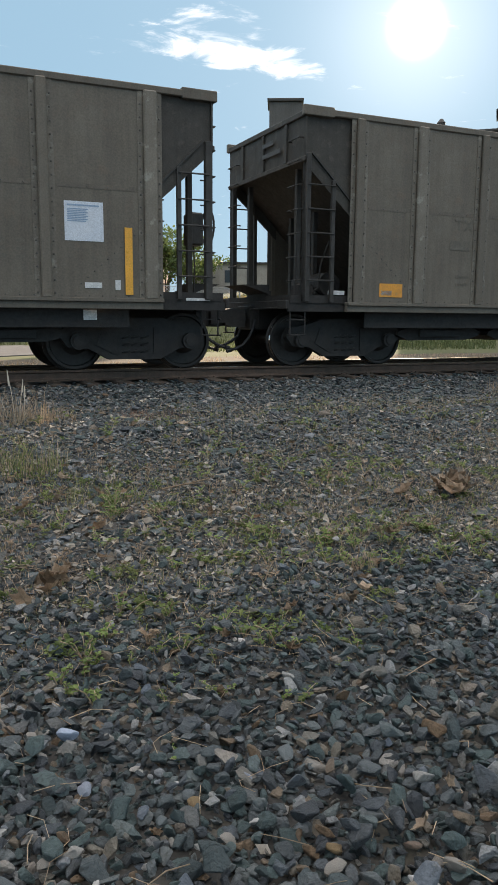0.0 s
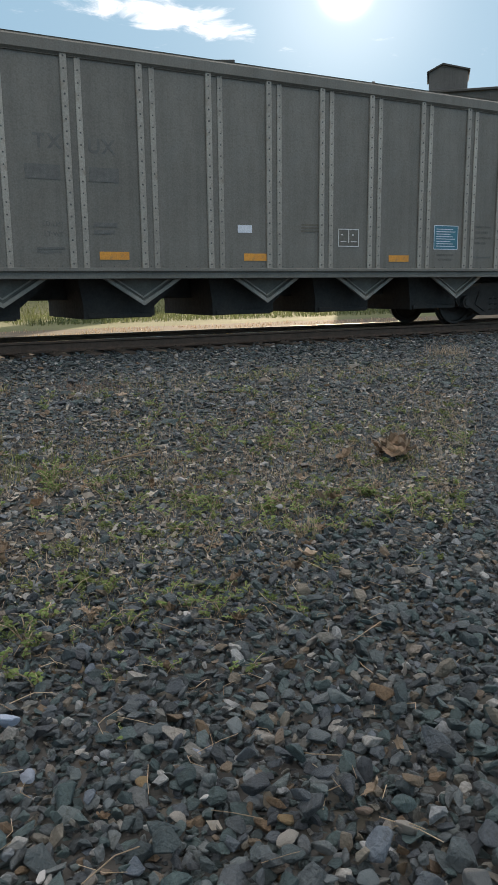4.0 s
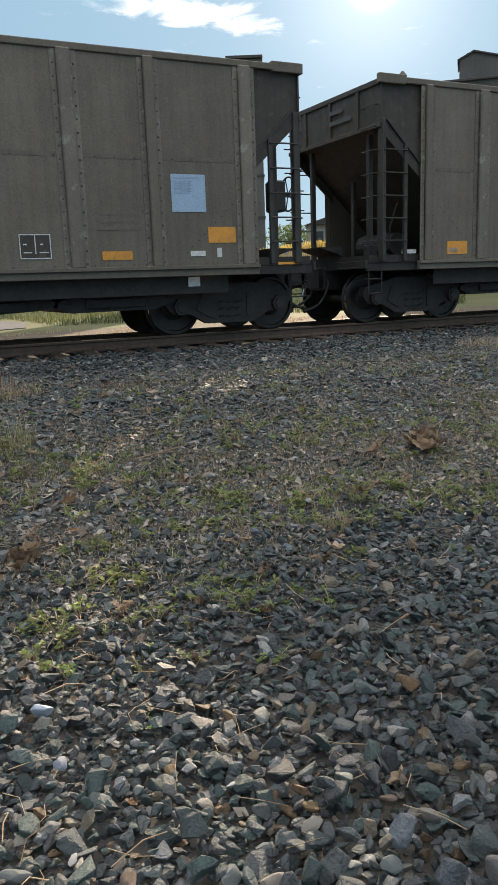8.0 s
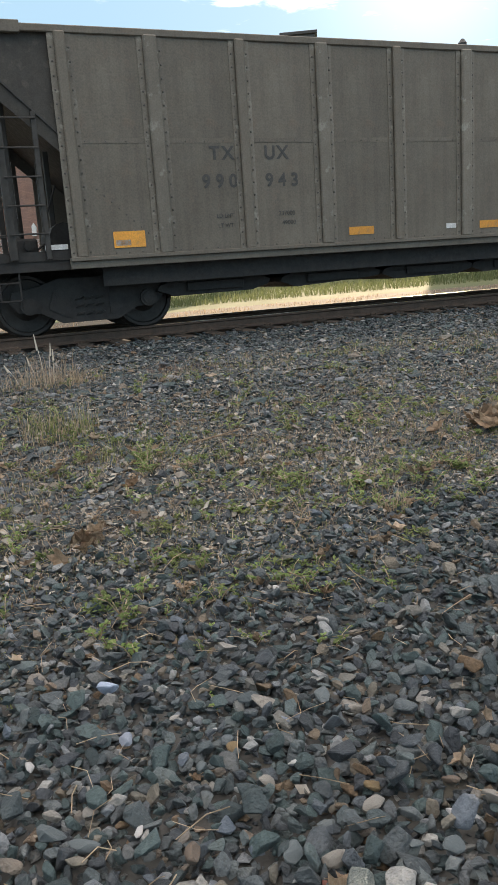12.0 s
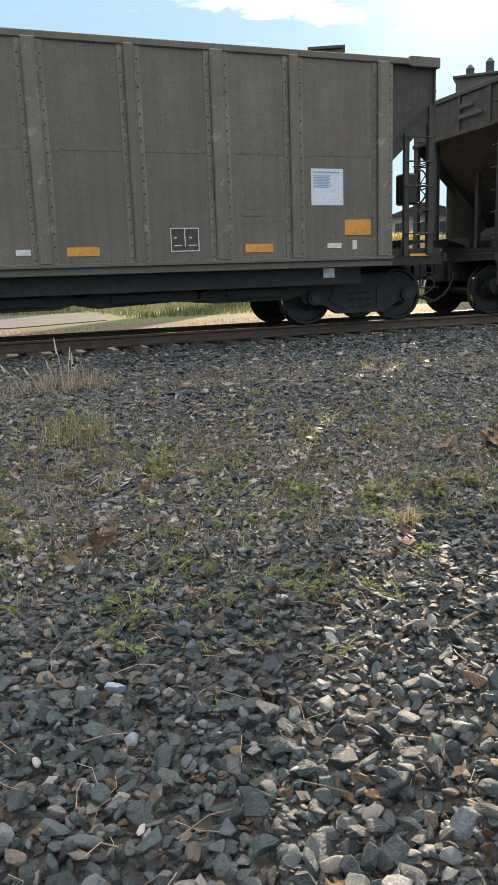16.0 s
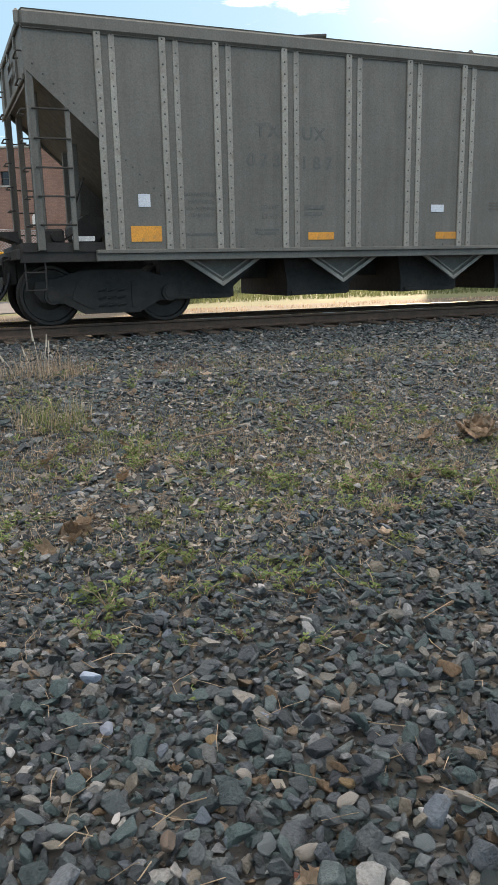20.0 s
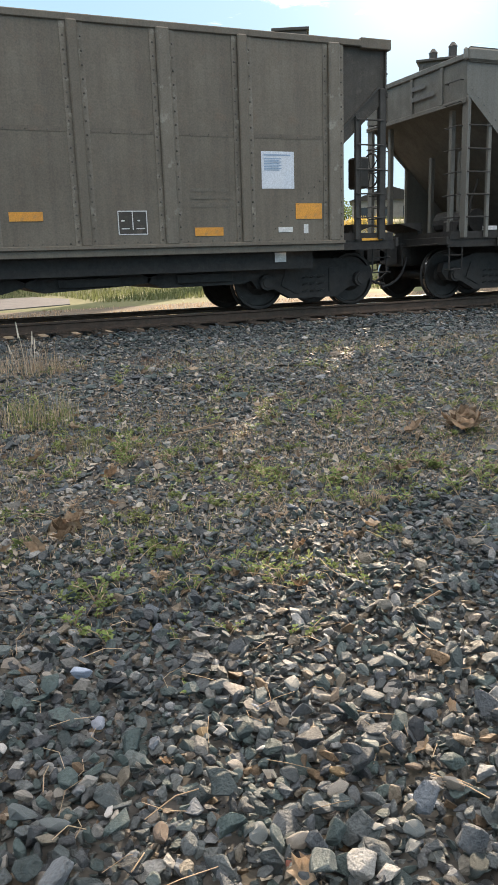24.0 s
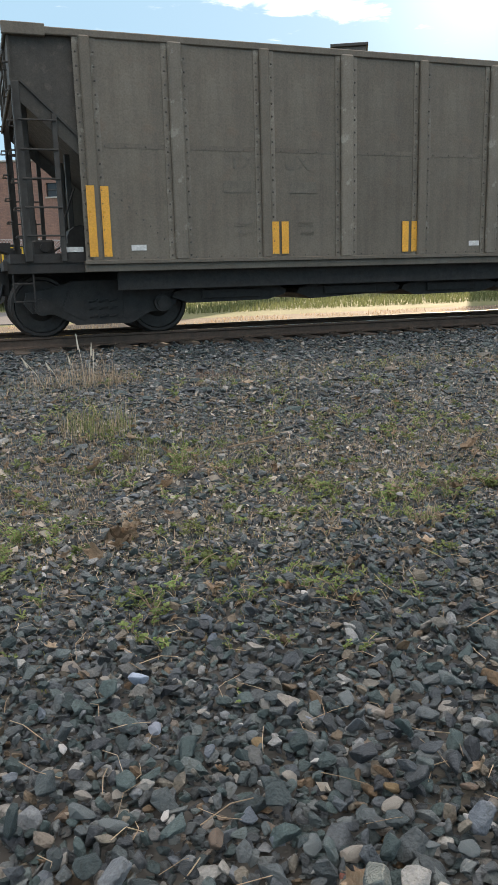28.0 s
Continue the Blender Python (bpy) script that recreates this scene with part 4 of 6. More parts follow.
def make_train():
    order = [
        ("tan", TAN_L, dict(panel=BLUE_PANEL)),
        ("tan", "olive-tan hopper car with a white square and single yellow strips", dict(panel=WHITE_PANEL, stripes=1, digits=("990", "052"))),
        ("grey", GREY_L, {}), ("grey", GREY_L, {}),
        ("tan", TAN_L, dict(panel=WHITE_PANEL)), ("tan", TAN_L, dict(panel=BLUE_PANEL, digits=(None, "284"))),
        ("tan", "olive-tan hopper car with a pale blue square and dark graffiti", dict(panel=BLUE_PANEL, scrawl=True)),
        ("grey", "grey aluminium hopper car with a faded round emblem and V-shaped outlets", dict(emblem=True)),
        ("tan", "olive-tan riveted hopper car lettered TX UX 990 943", dict(panel=BLUE_PANEL, digits=("990", "943"))), ("tan", TAN_L, dict(panel=BLUE_PANEL)),
        ("tan", "olive-tan riveted hopper car lettered TX UX 990 221", dict(panel=WHITE_PANEL, digits=("990", "221"))), ("tan", TAN_L, dict(panel=WHITE_PANEL)),
        ("tan", "olive-tan riveted hopper car lettered TX UX 990 276", dict(panel=BLUE_PANEL, digits=("990", "276"))),
        ("grey", "grey hopper car lettered TX UX 073 187, riveted, V-shaped outlets", dict(digits=("073", "187"))),
        ("grey", "grey hopper car lettered TX UX 083 375, riveted, V-shaped outlets", dict(digits=("083", "375"))),
        ("grey", GREY_L, {}),
        ("tan", "olive-tan hopper car lettered 990 259 with raised orange plates", dict(panel=WHITE_PANEL, raised=True, digits=("990", "259"))),
        ("tan", "olive-tan hopper car with a white square and single yellow strips", dict(panel=WHITE_PANEL, stripes=3, digits=("990", "722"))),
        ("tan", "olive-tan hopper car with a blue square and paired yellow strips", dict(panel=BLUE_PANEL, stripes=2)),
    ]
    return [hopper_car(kind, label, **kw) for kind, label, kw in order]


TRAIN = make_train()

# ---- beyond the track: buildings, fence, trees ----


def brick_lines(m, scale):
    """Courses of brick worked into a wall material."""
    nt = m.node_tree
    N, Lk = nt.nodes.new, nt.links.new
    b = nt.nodes["Principled BSDF"]
    src = b.inputs["Base Color"].links[0].from_socket
    co, sep, add, comb = N("ShaderNodeTexCoord"), N("ShaderNodeSeparateXYZ"), N("ShaderNodeMath"), N("ShaderNodeCombineXYZ")
    Lk(co.outputs["Object"], sep.inputs[0])
    Lk(sep.outputs[0], add.inputs[0])
    Lk(sep.outputs[1], add.inputs[1])
    Lk(add.outputs[0], comb.inputs[0])
    Lk(sep.outputs[2], comb.inputs[1])
    br = N("ShaderNodeTexBrick")
    br.inputs["Scale"].default_value = scale
    br.inputs["Color1"].default_value, br.inputs["Color2"].default_value, br.inputs["Mortar"].default_value = (1.1, 1.05, 1, 1), (0.85, 0.85, 0.88, 1), (0.75, 0.75, 0.75, 1)
    br.inputs["Brick Width"].default_value, br.inputs["Row Height"].default_value, br.inputs["Mortar Size"].default_value = 0.22, 0.075, 0.006
    Lk(comb.outputs[0], br.inputs["Vector"])
    mul = N("ShaderNodeMix")
    mul.data_type, mul.blend_type = "RGBA", "MULTIPLY"
    mul.inputs["Factor"].default_value = 1.0
    Lk(src, mul.inputs["A"])
    Lk(br.outputs["Color"], mul.inputs["B"])
    Lk(mul.outputs["Result"], b.inputs["Base Color"])


brick_lines(BRICK_WALL, 1.0)
brick_lines(BRICK_SIDE, 1.0)


def wall_with_holes(bm, x0, x1, z0, z1, holes, y0, y1):
    """Wall in the x, z plane from y0 to y1 thick, with rectangular openings that go through."""
    xs = sorted({x0, x1, *[v for h in holes for v in h[:2]]})
    zs = sorted({z0, z1, *[v for h in holes for v in h[2:]]})
    for a, b in zip(xs, xs[1:]):
        for c, d in zip(zs, zs[1:]):
            xm, zm = (a + b) / 2, (c + d) / 2
            if not any(h[0] < xm < h[1] and h[2] < zm < h[3] for h in holes):
                box(bm, a, b, y0, y1, c, d)
    bmesh.ops.remove_doubles(bm, verts=bm.verts, dist=1e-4)


def brick_building():
    b = new("brick_building")
    b.matrix_world = pose(10.96, 43.64, 0, 0, 0, -24.4)
    tagged(b, "two-storey brown brick building with a pale sunlit side wall", "building")
    holes = [(-3.75, -2.95, 6.0, 6.75), (-7.35, -6.55, 6.0, 6.75), (-11.2, -10.4, 6.0, 6.75)]
    bm = bmesh.new()
    wall_with_holes(bm, -22, 0, 0.5, 7.95, holes, 0.0, 0.35)
    part("front_wall", bm, BRICK_WALL, b, "brown brick front wall")
    bm = bmesh.new()
    box(bm, -22.08, 0.08, -0.06, 0.41, 7.952, 8.06, 0.02)
    part("coping", bm, CONCRETE, b)
    for h in holes:
        bm = bmesh.new()
        box(bm, h[0], h[1], 0.16, 0.20, h[2], h[3])
        w = part("window", bm, GLASS_DARK, b, "small dark window")
        bm = bmesh.new()
        box(bm, h[0] - 0.06, h[1] + 0.06, -0.05, 0.14, h[2] - 0.09, h[2] - 0.005)
        part("window_sill", bm, CONCRETE, w)
        bm = bmesh.new()
        box(bm, h[0], h[1], 0.12, 0.15, (h[2] + h[3]) / 2 - 0.03, (h[2] + h[3]) / 2 + 0.03)
        part("window_bar", bm, TRIM, w)
    side = [(y, y + 0.55, 5.0, 6.4) for y in (2.6, 6.4, 12.2, 13.6, 15.0, 20.0, 24.0)]
    bm = bmesh.new()
    wall_with_holes(bm, 0.36, 30, 0.5, 7.3, side, -0.35, 0.0)
    bmesh.ops.rotate(bm, verts=bm.verts, cent=(0, 0, 0), matrix=Matrix.Rotation(math.pi / 2, 3, "Z"))
    bmesh.ops.translate(bm, verts=bm.verts, vec=(-0.36, 0, 0))
    part("side_wall", bm, BRICK_SIDE, b, "pale pinkish side wall in the sun")
    for h in side:
        bm = bmesh.new()
        box(bm, -0.22, -0.18, h[0], h[1], h[2], h[3])
        part("window", bm, GLASS_DARK, b, "narrow dark window")
    for y in (0.5, 10.4, 18.5, 27.0):
        bm = bmesh.new()
        rod(bm, (0.09, y, 0.6), (0.09, y, 7.2), 0.07, 8)
        box(bm, 0.0, 0.2, y - 0.12, y + 0.12, 7.1, 7.3)
        part("downpipe", bm, TRIM, b)
    bm = bmesh.new()
    box(bm, -22, 0.16, 0.36, 30.2, 7.302, 7.45, 0.02)
    part("roof", bm, TRIM, b)
    bm = bmesh.new()
    box(bm, -22, -21.7, 0.36, 29.6, 0.5, 7.3)
    box(bm, -21.7, -0.4, 29.6, 29.95, 0.5, 7.3)
    part("rear_wall", bm, BRICK_WALL, b)
    for x in (-5.6, -3.2, -8.4):
        bm = bmesh.new()
        prism(bm, [(x - 0.12, 3.75), (x + 0.12, 3.75), (x + 0.16, 4.2), (x + 0.02, 4.45), (x - 0.10, 4.3)], -0.16, -0.02)
        part("wall_lamp", bm, WHITE_PAINT, b, "small white wall lamp")


brick_building()


def chain_fence():
    f = new("chain_link_fence")
    tagged(f, "grey chain-link fence on the grassy bank before the building", "fence")
    ang = radians(-10)
    ux, uy = math.cos(ang), math.sin(ang)
    P = lambda s: (1.0 + s * ux, 43.4 + s * uy)
    ends = [k * 2.4 for k in range(0, 12)]
    for s in ends:
        x, y = P(s)
        z = ground_z(x, y)
        bm = bmesh.new()
        rod(bm, (x, y, z - 0.2), (x, y, z + 1.55), 0.035, 8)
        rod(bm, (x, y, z + 1.55), (x, y, z + 1.60), 0.045, 8, 0.01)
        part("post", bm, WIRE, f)
    for a, b in zip(ends, ends[1:]):
        (x0, y0), (x1, y1) = P(a), P(b)
        z0, z1 = ground_z(x0, y0), ground_z(x1, y1)
        bm = bmesh.new()
        rod(bm, (x0, y0, z0 + 1.5), (x1, y1, z1 + 1.5), 0.022, 6)
        part("top_rail", bm, WIRE, f)
        bm = bmesh.new()
        n = 15
        for k in range(-n // 2, n):
            for d in (-1, 1):
                u0, u1 = k / n, k / n + d * 0.62
                if d < 0:
                    u0, u1 = k / n + 0.62, k / n
                u0c, u1c = min(max(u0, 0), 1), min(max(u1, 0), 1)
                if abs(u1c - u0c) < 0.05:
                    continue
                t0, t1 = (u0c - u0) / (u1 - u0), (u1c - u0) / (u1 - u0)
                rod(bm, (x0 + (x1 - x0) * u0c, y0 + (y1 - y0) * u0c, z0 + 0.05 + 1.42 * t0), (x0 + (x1 - x0) * u1c, y0 + (y1 - y0) * u1c, z0 + 0.05 + 1.42 * t1), 0.007, 3)
        tagged(part("wire_mesh", bm, WIRE, f), kind="stuff")


chain_fence()


def yellow_bin(x, y, turn, h):
    b = new("storage_bin")
    b.matrix_world = pose(x, y, ground_z(x, y), 0, 0, turn)
    tagged(b, "bright yellow ribbed plastic storage bin on the bank", "storage bin", "yellow bins on the bank")
    bm = bmesh.new()
    box(bm, -0.42, 0.42, -0.4, 0.4, 0.0, h, 0.06)
    part("body", bm, BIN_YELLOW, b)
    n = int(h / 0.14)
    for k in range(n):
        bm = bmesh.new()
        box(bm, -0.46, 0.46, -0.44, 0.44, 0.06 + k * 0.14, 0.12 + k * 0.14, 0.015)
        part("rib", bm, BIN_YELLOW, b)
    bm = bmesh.new()
    box(bm, -0.45, 0.45, -0.43, 0.43, h, h + 0.06, 0.02)
    part("lid", bm, BIN_YELLOW, b)


yellow_bin(3.35, 38.2, 12, 1.62)
yellow_bin(4.25, 38.0, 8, 1.42)


def loader():
    b = new("wheel_loader")
    b.matrix_world = pose(1.55, 37.4, ground_z(1.55, 37.4), 0, 0, 10)
    tagged(b, "yellow wheel loader parked on the yard verge", "loader")
    bm = bmesh.new()
    prism(bm, [(-1.6, 0.7), (1.5, 0.7), (1.5, 1.3), (0.6, 1.45), (-1.5, 1.5), (-1.65, 1.2)], -0.6, 0.6)
    part("body", bm, BIN_YELLOW, b)
    bm = bmesh.new()
    for x0, x1 in ((-0.45, -0.38), (0.45, 0.52)):
        for y0, y1 in ((-0.55, -0.48), (0.48, 0.55)):
            box(bm, x0, x1, y0, y1, 1.45, 2.5)
    box(bm, -0.5, 0.57, -0.6, 0.6, 2.5, 2.6, 0.02)
    part("cab", bm, BIN_YELLOW, b)
    bm = bmesh.new()
    box(bm, -0.37, 0.44, -0.50, 0.50, 1.5, 2.48)
    part("cab_glass", bm, GLASS_DARK, b)
    for x in (-1.0, 1.0):
        for y in (-0.7, 0.7):
            bm = bmesh.new()
            rod(bm, (x, y - 0.18, 0.55), (x, y + 0.18, 0.55), 0.55, 20)
            rod(bm, (x, y - 0.19, 0.55), (x, y + 0.19, 0.55), 0.25, 12)
            part("tyre", bm, HOSE, b)
    bm = bmesh.new()
    prism(bm, [(1.9, 0.2), (2.6, 0.15), (2.5, 0.3), (2.2, 0.9), (1.9, 0.8)], -0.9, 0.9)
    prism(bm, [(1.2, 1.1), (2.1, 0.6), (2.1, 0.75), (1.2, 1.3)], -0.3, 0.3)
    part("bucket", bm, DARK, b)


loader()


def polar(az, dist):
    return dist * math.sin(radians(az)), dist * math.cos(radians(az))


def elevator():
    x, y = polar(42, 60)
    e = new("grain_elevator")
    e.matrix_world = pose(x, y, 0, 0, 0, -42)
    tagged(e, "tall grey industrial block with roof vents behind the train", "industrial building")
    bm = bmesh.new()
    box(bm, -7, 10, 0, 14, 0.5, 14.6)
    part("wall", bm, TOWER_WALL, e)
    for k in range(9):
        piece("pilaster", "pilaster", lambda bm: box(bm, 0, 0.2, -0.15, -0.002, 0.5, 14.4), TOWER_WALL, e, (-6.9 + k * 2.08, 0, 0))
    bm = bmesh.new()
    box(bm, -7.2, 10.2, -0.2, 14.2, 14.602, 14.78, 0.03)
    part("roof", bm, TRIM, e)
    for vx, top in ((-6.1, 15.6), (-4.75, 15.9)):
        bm = bmesh.new()
        rod(bm, (vx, 0.8, 14.7), (vx, 0.8, top - 0.3), 0.30, 10)
        rod(bm, (vx, 0.8, top - 0.3), (vx, 0.8, top), 0.34, 10, 0.10)
        part("vent", bm, TRIM, e)
    bm = bmesh.new()
    prism(bm, [(-0.75, 14.7), (1.95, 14.7), (1.95, 16.15), (0.2, 16.6), (-0.75, 16.2)], 0.5, 3.5)
    part("penthouse", bm, TOWER_WALL, e)
    bm = bmesh.new()
    prism(bm, [(-0.9, 16.2), (0.2, 16.72), (2.1, 16.22), (2.1, 16.12), (0.2, 16.61), (-0.9, 16.1)], 0.35, 3.65)
    part("penthouse_roof", bm, TRIM, e)


elevator()


def stack():
    x, y = polar(26.65, 60)
    s = new("silo_tower")
    s.matrix_world = pose(x, y, 0, 0, 0, -26.65)
    tagged(s, "square grey leg tower with a flat top behind the train", "tower")
    bm = bmesh.new()
    box(bm, -1.2, 1.2, 0, 2.4, 0.5, 17.2, 0.03)
    part("shaft", bm, TOWER_WALL, s)
    bm = bmesh.new()
    box(bm, -1.35, 1.35, -0.15, 2.55, 17.202, 17.42, 0.03)
    part("cap", bm, TRIM, s)
    for k in range(5):
        bm = bmesh.new()
        box(bm, -1.26, 1.26, -0.06, 2.46, 3 + k * 3, 3.15 + k * 3)
        part("band", bm, TRIM, s)


stack()


def low_house(az, dist, w, h, roof, label):
    x, y = polar(az, dist)
    g = ground_z(x, y)
    b = new("shed")
    b.matrix_world = pose(x, y, g - 0.2, 0, 0, -az)
    tagged(b, label, "shed")
    bm = bmesh.new()
    box(bm, -w / 2, w / 2, 0, 5, 0, h)
    part("wall", bm, CONCRETE, b)
    bm = bmesh.new()
    if roof:
        a = [(-w / 2 - 0.3, h), (w / 2 + 0.3, h), (0, h + roof)]
        prism(bm, a, -0.3, 5.3)
    else:
        box(bm, -w / 2 - 0.15, w / 2 + 0.15, -0.15, 5.15, h + 0.002, h + 0.18)
    part("roof", bm, TRIM, b)
    for k in range(int(w // 2)):
        bm = bmesh.new()
        box(bm, -w / 2 + 0.7 + 2 * k, -w / 2 + 1.5 + 2 * k, -0.03, 0.05, h * 0.4, h * 0.8)
        part("window", bm, GLASS_DARK, b)


low_house(22.8, 70, 6.5, 2.7, 0.0, "low flat-roofed grey shed in the distance")
low_house(33.5, 75, 7, 3.0, 1.2, "low gabled grey shed in the distance")


def tree(x, y, height, spread, seed, leaves=1500, bare=0.35):
    rng = random.Random(seed)
    g = ground_z(x, y)
    t = new("tree")
    t.location = (x, y, g)
    tagged(t, "leafy green deciduous tree with gaps in its crown", "tree", "trees beyond the yard")
    bm = bmesh.new()
    tips = []
    trunk = [Vector((0, 0, -0.2)), Vector((rng.uniform(-.1, .1), rng.uniform(-.1, .1), height * 0.25)), Vector((rng.uniform(-.2, .2), rng.uniform(-.2, .2), height * bare))]
    for k in range(2):
        rod(bm, trunk[k], trunk[k + 1], height * (0.028 - 0.006 * k), 8, height * (0.022 - 0.006 * k))
    for i in range(9):
        a = i * 2.4 + rng.uniform(-.4, .4)
        z = height * rng.uniform(bare * 0.75, 0.7)
        p = trunk[2] * min(1, z / (height * bare)) if z < height * bare else trunk[2] + Vector((0, 0, z - height * bare)) * 0.6
        q = p + Vector((math.cos(a) * spread * rng.uniform(.35, .7), math.sin(a) * spread * rng.uniform(.35, .7), height * rng.uniform(0.12, 0.28)))
        rod(bm, p, q, height * 0.011, 6, height * 0.004)
        tips += [q, (p + q) / 2]
        for j in range(2):
            q2 = q + Vector((rng.uniform(-1, 1) * spread * .3, rng.uniform(-1, 1) * spread * .3, height * rng.uniform(0.02, 0.14)))
            rod(bm, q, q2, height * 0.005, 5, height * 0.002)
            tips.append(q2)
    rod(bm, trunk[2], trunk[2] + Vector((0, 0, height * (0.9 - bare))), height * 0.014, 6, height * 0.003)
    tips += [trunk[2] + Vector((0, 0, height * k)) for k in (0.2, 0.35, 0.5, 0.6)]
    part("trunk", bm, BARK, t)
    verts, faces = [], []
    per = leaves // len(tips)
    for p in tips:
        r = spread * rng.uniform(0.16, 0.34)
        for _ in range(per):
            d = Vector((rng.gauss(0, 1), rng.gauss(0, 1), rng.gauss(0, .8))) * r * 0.6
            c = p + d
            if c.z > height * 1.02:
                continue
            n = Vector((rng.gauss(0, 1), rng.gauss(0, 1), rng.gauss(0, 1))).normalized()
            a = n.orthogonal().normalized() * rng.uniform(0.10, 0.22)
            b = n.cross(a).normalized() * rng.uniform(0.06, 0.12)
            k = len(verts)
            verts += [c - a, c + b, c + a, c - b]
            faces.append((k, k + 1, k + 2, k + 3))
    me = bpy.data.meshes.new("crown")
    me.from_pydata(verts, [], faces)
    me.materials.append(TREE_LEAF)
    cr = new("crown", me)
    cr.parent = t
    tagged(cr, "open crown of small leaves")


for az, dist, el, sp, n in ((18.2, 63, 6.5, 3.0, 2400), (20.2, 68, 4.7, 2.6, 1500), (22.0, 88, 4.6, 3.0, 1500), (25.2, 96, 3.9, 3.2, 1300), (29.6, 92, 4.1, 3.4, 1500),
                            (32.0, 85, 3.9, 2.8, 1300), (34.5, 98, 4.4, 3.6, 1500), (1.2, 95, 4.6, 3.4, 1400), (17.0, 84, 4.5, 2.6, 1300)):
    tx, ty = polar(az, dist)
    top = 1.15 + dist * math.tan(radians(el))
    tree(tx, ty, top - ground_z(tx, ty), sp, int(az * 10), n)


def utility_pole():
    x, y = polar(16.65, 66)
    p = new("utility_pole")
    p.location = (x, y, ground_z(x, y))
    tagged(p, "weathered wooden utility pole with a crossarm", "utility pole")
    bm = bmesh.new()
    rod(bm, (0, 0, -0.3), (0, 0, 7.0), 0.14, 10, 0.10)
    part("pole", bm, BARK, p)
    bm = bmesh.new()
    box(bm, -0.9, 0.9, -0.06, 0.06, 6.3, 6.42)
    part("crossarm", bm, BARK, p)
    for dx in (-0.8, -0.3, 0.3, 0.8):
        bm = bmesh.new()
        rod(bm, (dx, 0, 6.42), (dx, 0, 6.58), 0.04, 8, 0.025)
        part("insulator", bm, TRIM, p)


utility_pole()


def blades(name, n, place, height, width, material, label, lean=0.5, seed=1):
    """Many grass blades, two triangles each, as one object of stuff."""
    rng = random.Random(seed)
    verts, faces = [], []
    for _ in range(n):
        q = place(rng)
        if q is None:
            continue
        x, y, k = q
        h = height * k * rng.uniform(0.55, 1.3)
        a = rng.uniform(0, 2 * math.pi)
        dx, dy = math.cos(a), math.sin(a)
        ln = rng.uniform(0.1, 1.0) * lean * h
        w = width * rng.uniform(0.6, 1.3)
        z = ground_z(x, y) - 0.005
        i = len(verts)
        px, py = -dy * w / 2, dx * w / 2
        verts += [(x - px, y - py, z), (x + px, y + py, z), (x + dx * ln * 0.35 + px * .7, y + dy * ln * 0.35 + py * .7, z + h * 0.6),
                  (x + dx * ln * 0.35 - px * .7, y + dy * ln * 0.35 - py * .7, z + h * 0.6), (x + dx * ln, y + dy * ln, z + h * (1 - 0.25 * ln / max(h, 1e-3)))]
        faces += [(i, i + 1, i + 2, i + 3), (i + 3, i + 2, i + 4)]
    me = bpy.data.meshes.new(name)
    me.from_pydata(verts, [], faces)
    me.materials.append(material)
    return tagged(new(name, me), label, "grass", kind="stuff")


def field_place(rng):
    y = 25.5 + 21 * rng.random()
    x = y * (-0.05 + 0.95 * rng.random())
    if x < 5.6 and 23.0 < y < 34.8:
        return None
    return x, y, 0.6 + 0.8 * rng.random()


blades("field_grass", 22000, field_place, 0.22, 0.030, YELLOWBLADE, "sunlit yellow-green grass beyond the track", seed=3)


def crest_place(rng):
    y = 40.9 + 2.8 * rng.random()
    return -2 + 30 * rng.random(), y, 0.6 + 0.8 * rng.random()


CREST = mat("golden_sunlit_grass", (0.72, 0.50, 0.13), (0.58, 0.44, 0.14), scale=0.8, rough=0.7, vary=0.25, island=True, translucent=0.55, spec=0.12)
blades("golden_grass", 15000, crest_place, 0.24, 0.035, CREST, "golden dry grass along the top of the bank", seed=8)


def verge_place(rng):
    y = 15.6 + 6.5 * rng.random()
    x = y * (-0.05 + 0.95 * rng.random())
    if noise.noise(Vector((x * 0.6, y * 0.6, 9))) < 0.0:
        return None
    return x, y, 0.5 + rng.random() * 0.6


blades("dry_verge_grass", 9000, verge_place, 0.10, 0.014, DRYBLADE, "dry straw-coloured grass on the far verge", seed=4)

# ---- the ballast and weeds this side of the track ----


def stone_shape(rng, squash):
    bm = bmesh.new()
    pts = []
    wide = rng.uniform(0.62, 0.95)
    flat = [Vector((rng.gauss(0, 1), rng.gauss(0, 1), rng.gauss(0, 1))).normalized() for _ in range(6)]
    for _ in range(24):
        v = Vector((rng.gauss(0, 1), rng.gauss(0, 1), rng.gauss(0, 1))).normalized() * rng.uniform(0.9, 1.0)
        for n in flat:          # broken faces
            d = v.dot(n) - 0.5
            if d > 0:
                v -= n * d
        pts.append(bm.verts.new((v.x, v.y * wide, v.z * squash)))
    bmesh.ops.convex_hull(bm, input=pts)
    loose = [v for v in bm.verts if not v.link_faces]
    bmesh.ops.delete(bm, geom=loose, context="VERTS")
    bmesh.ops.recalc_face_normals(bm, faces=bm.faces)
    return bm


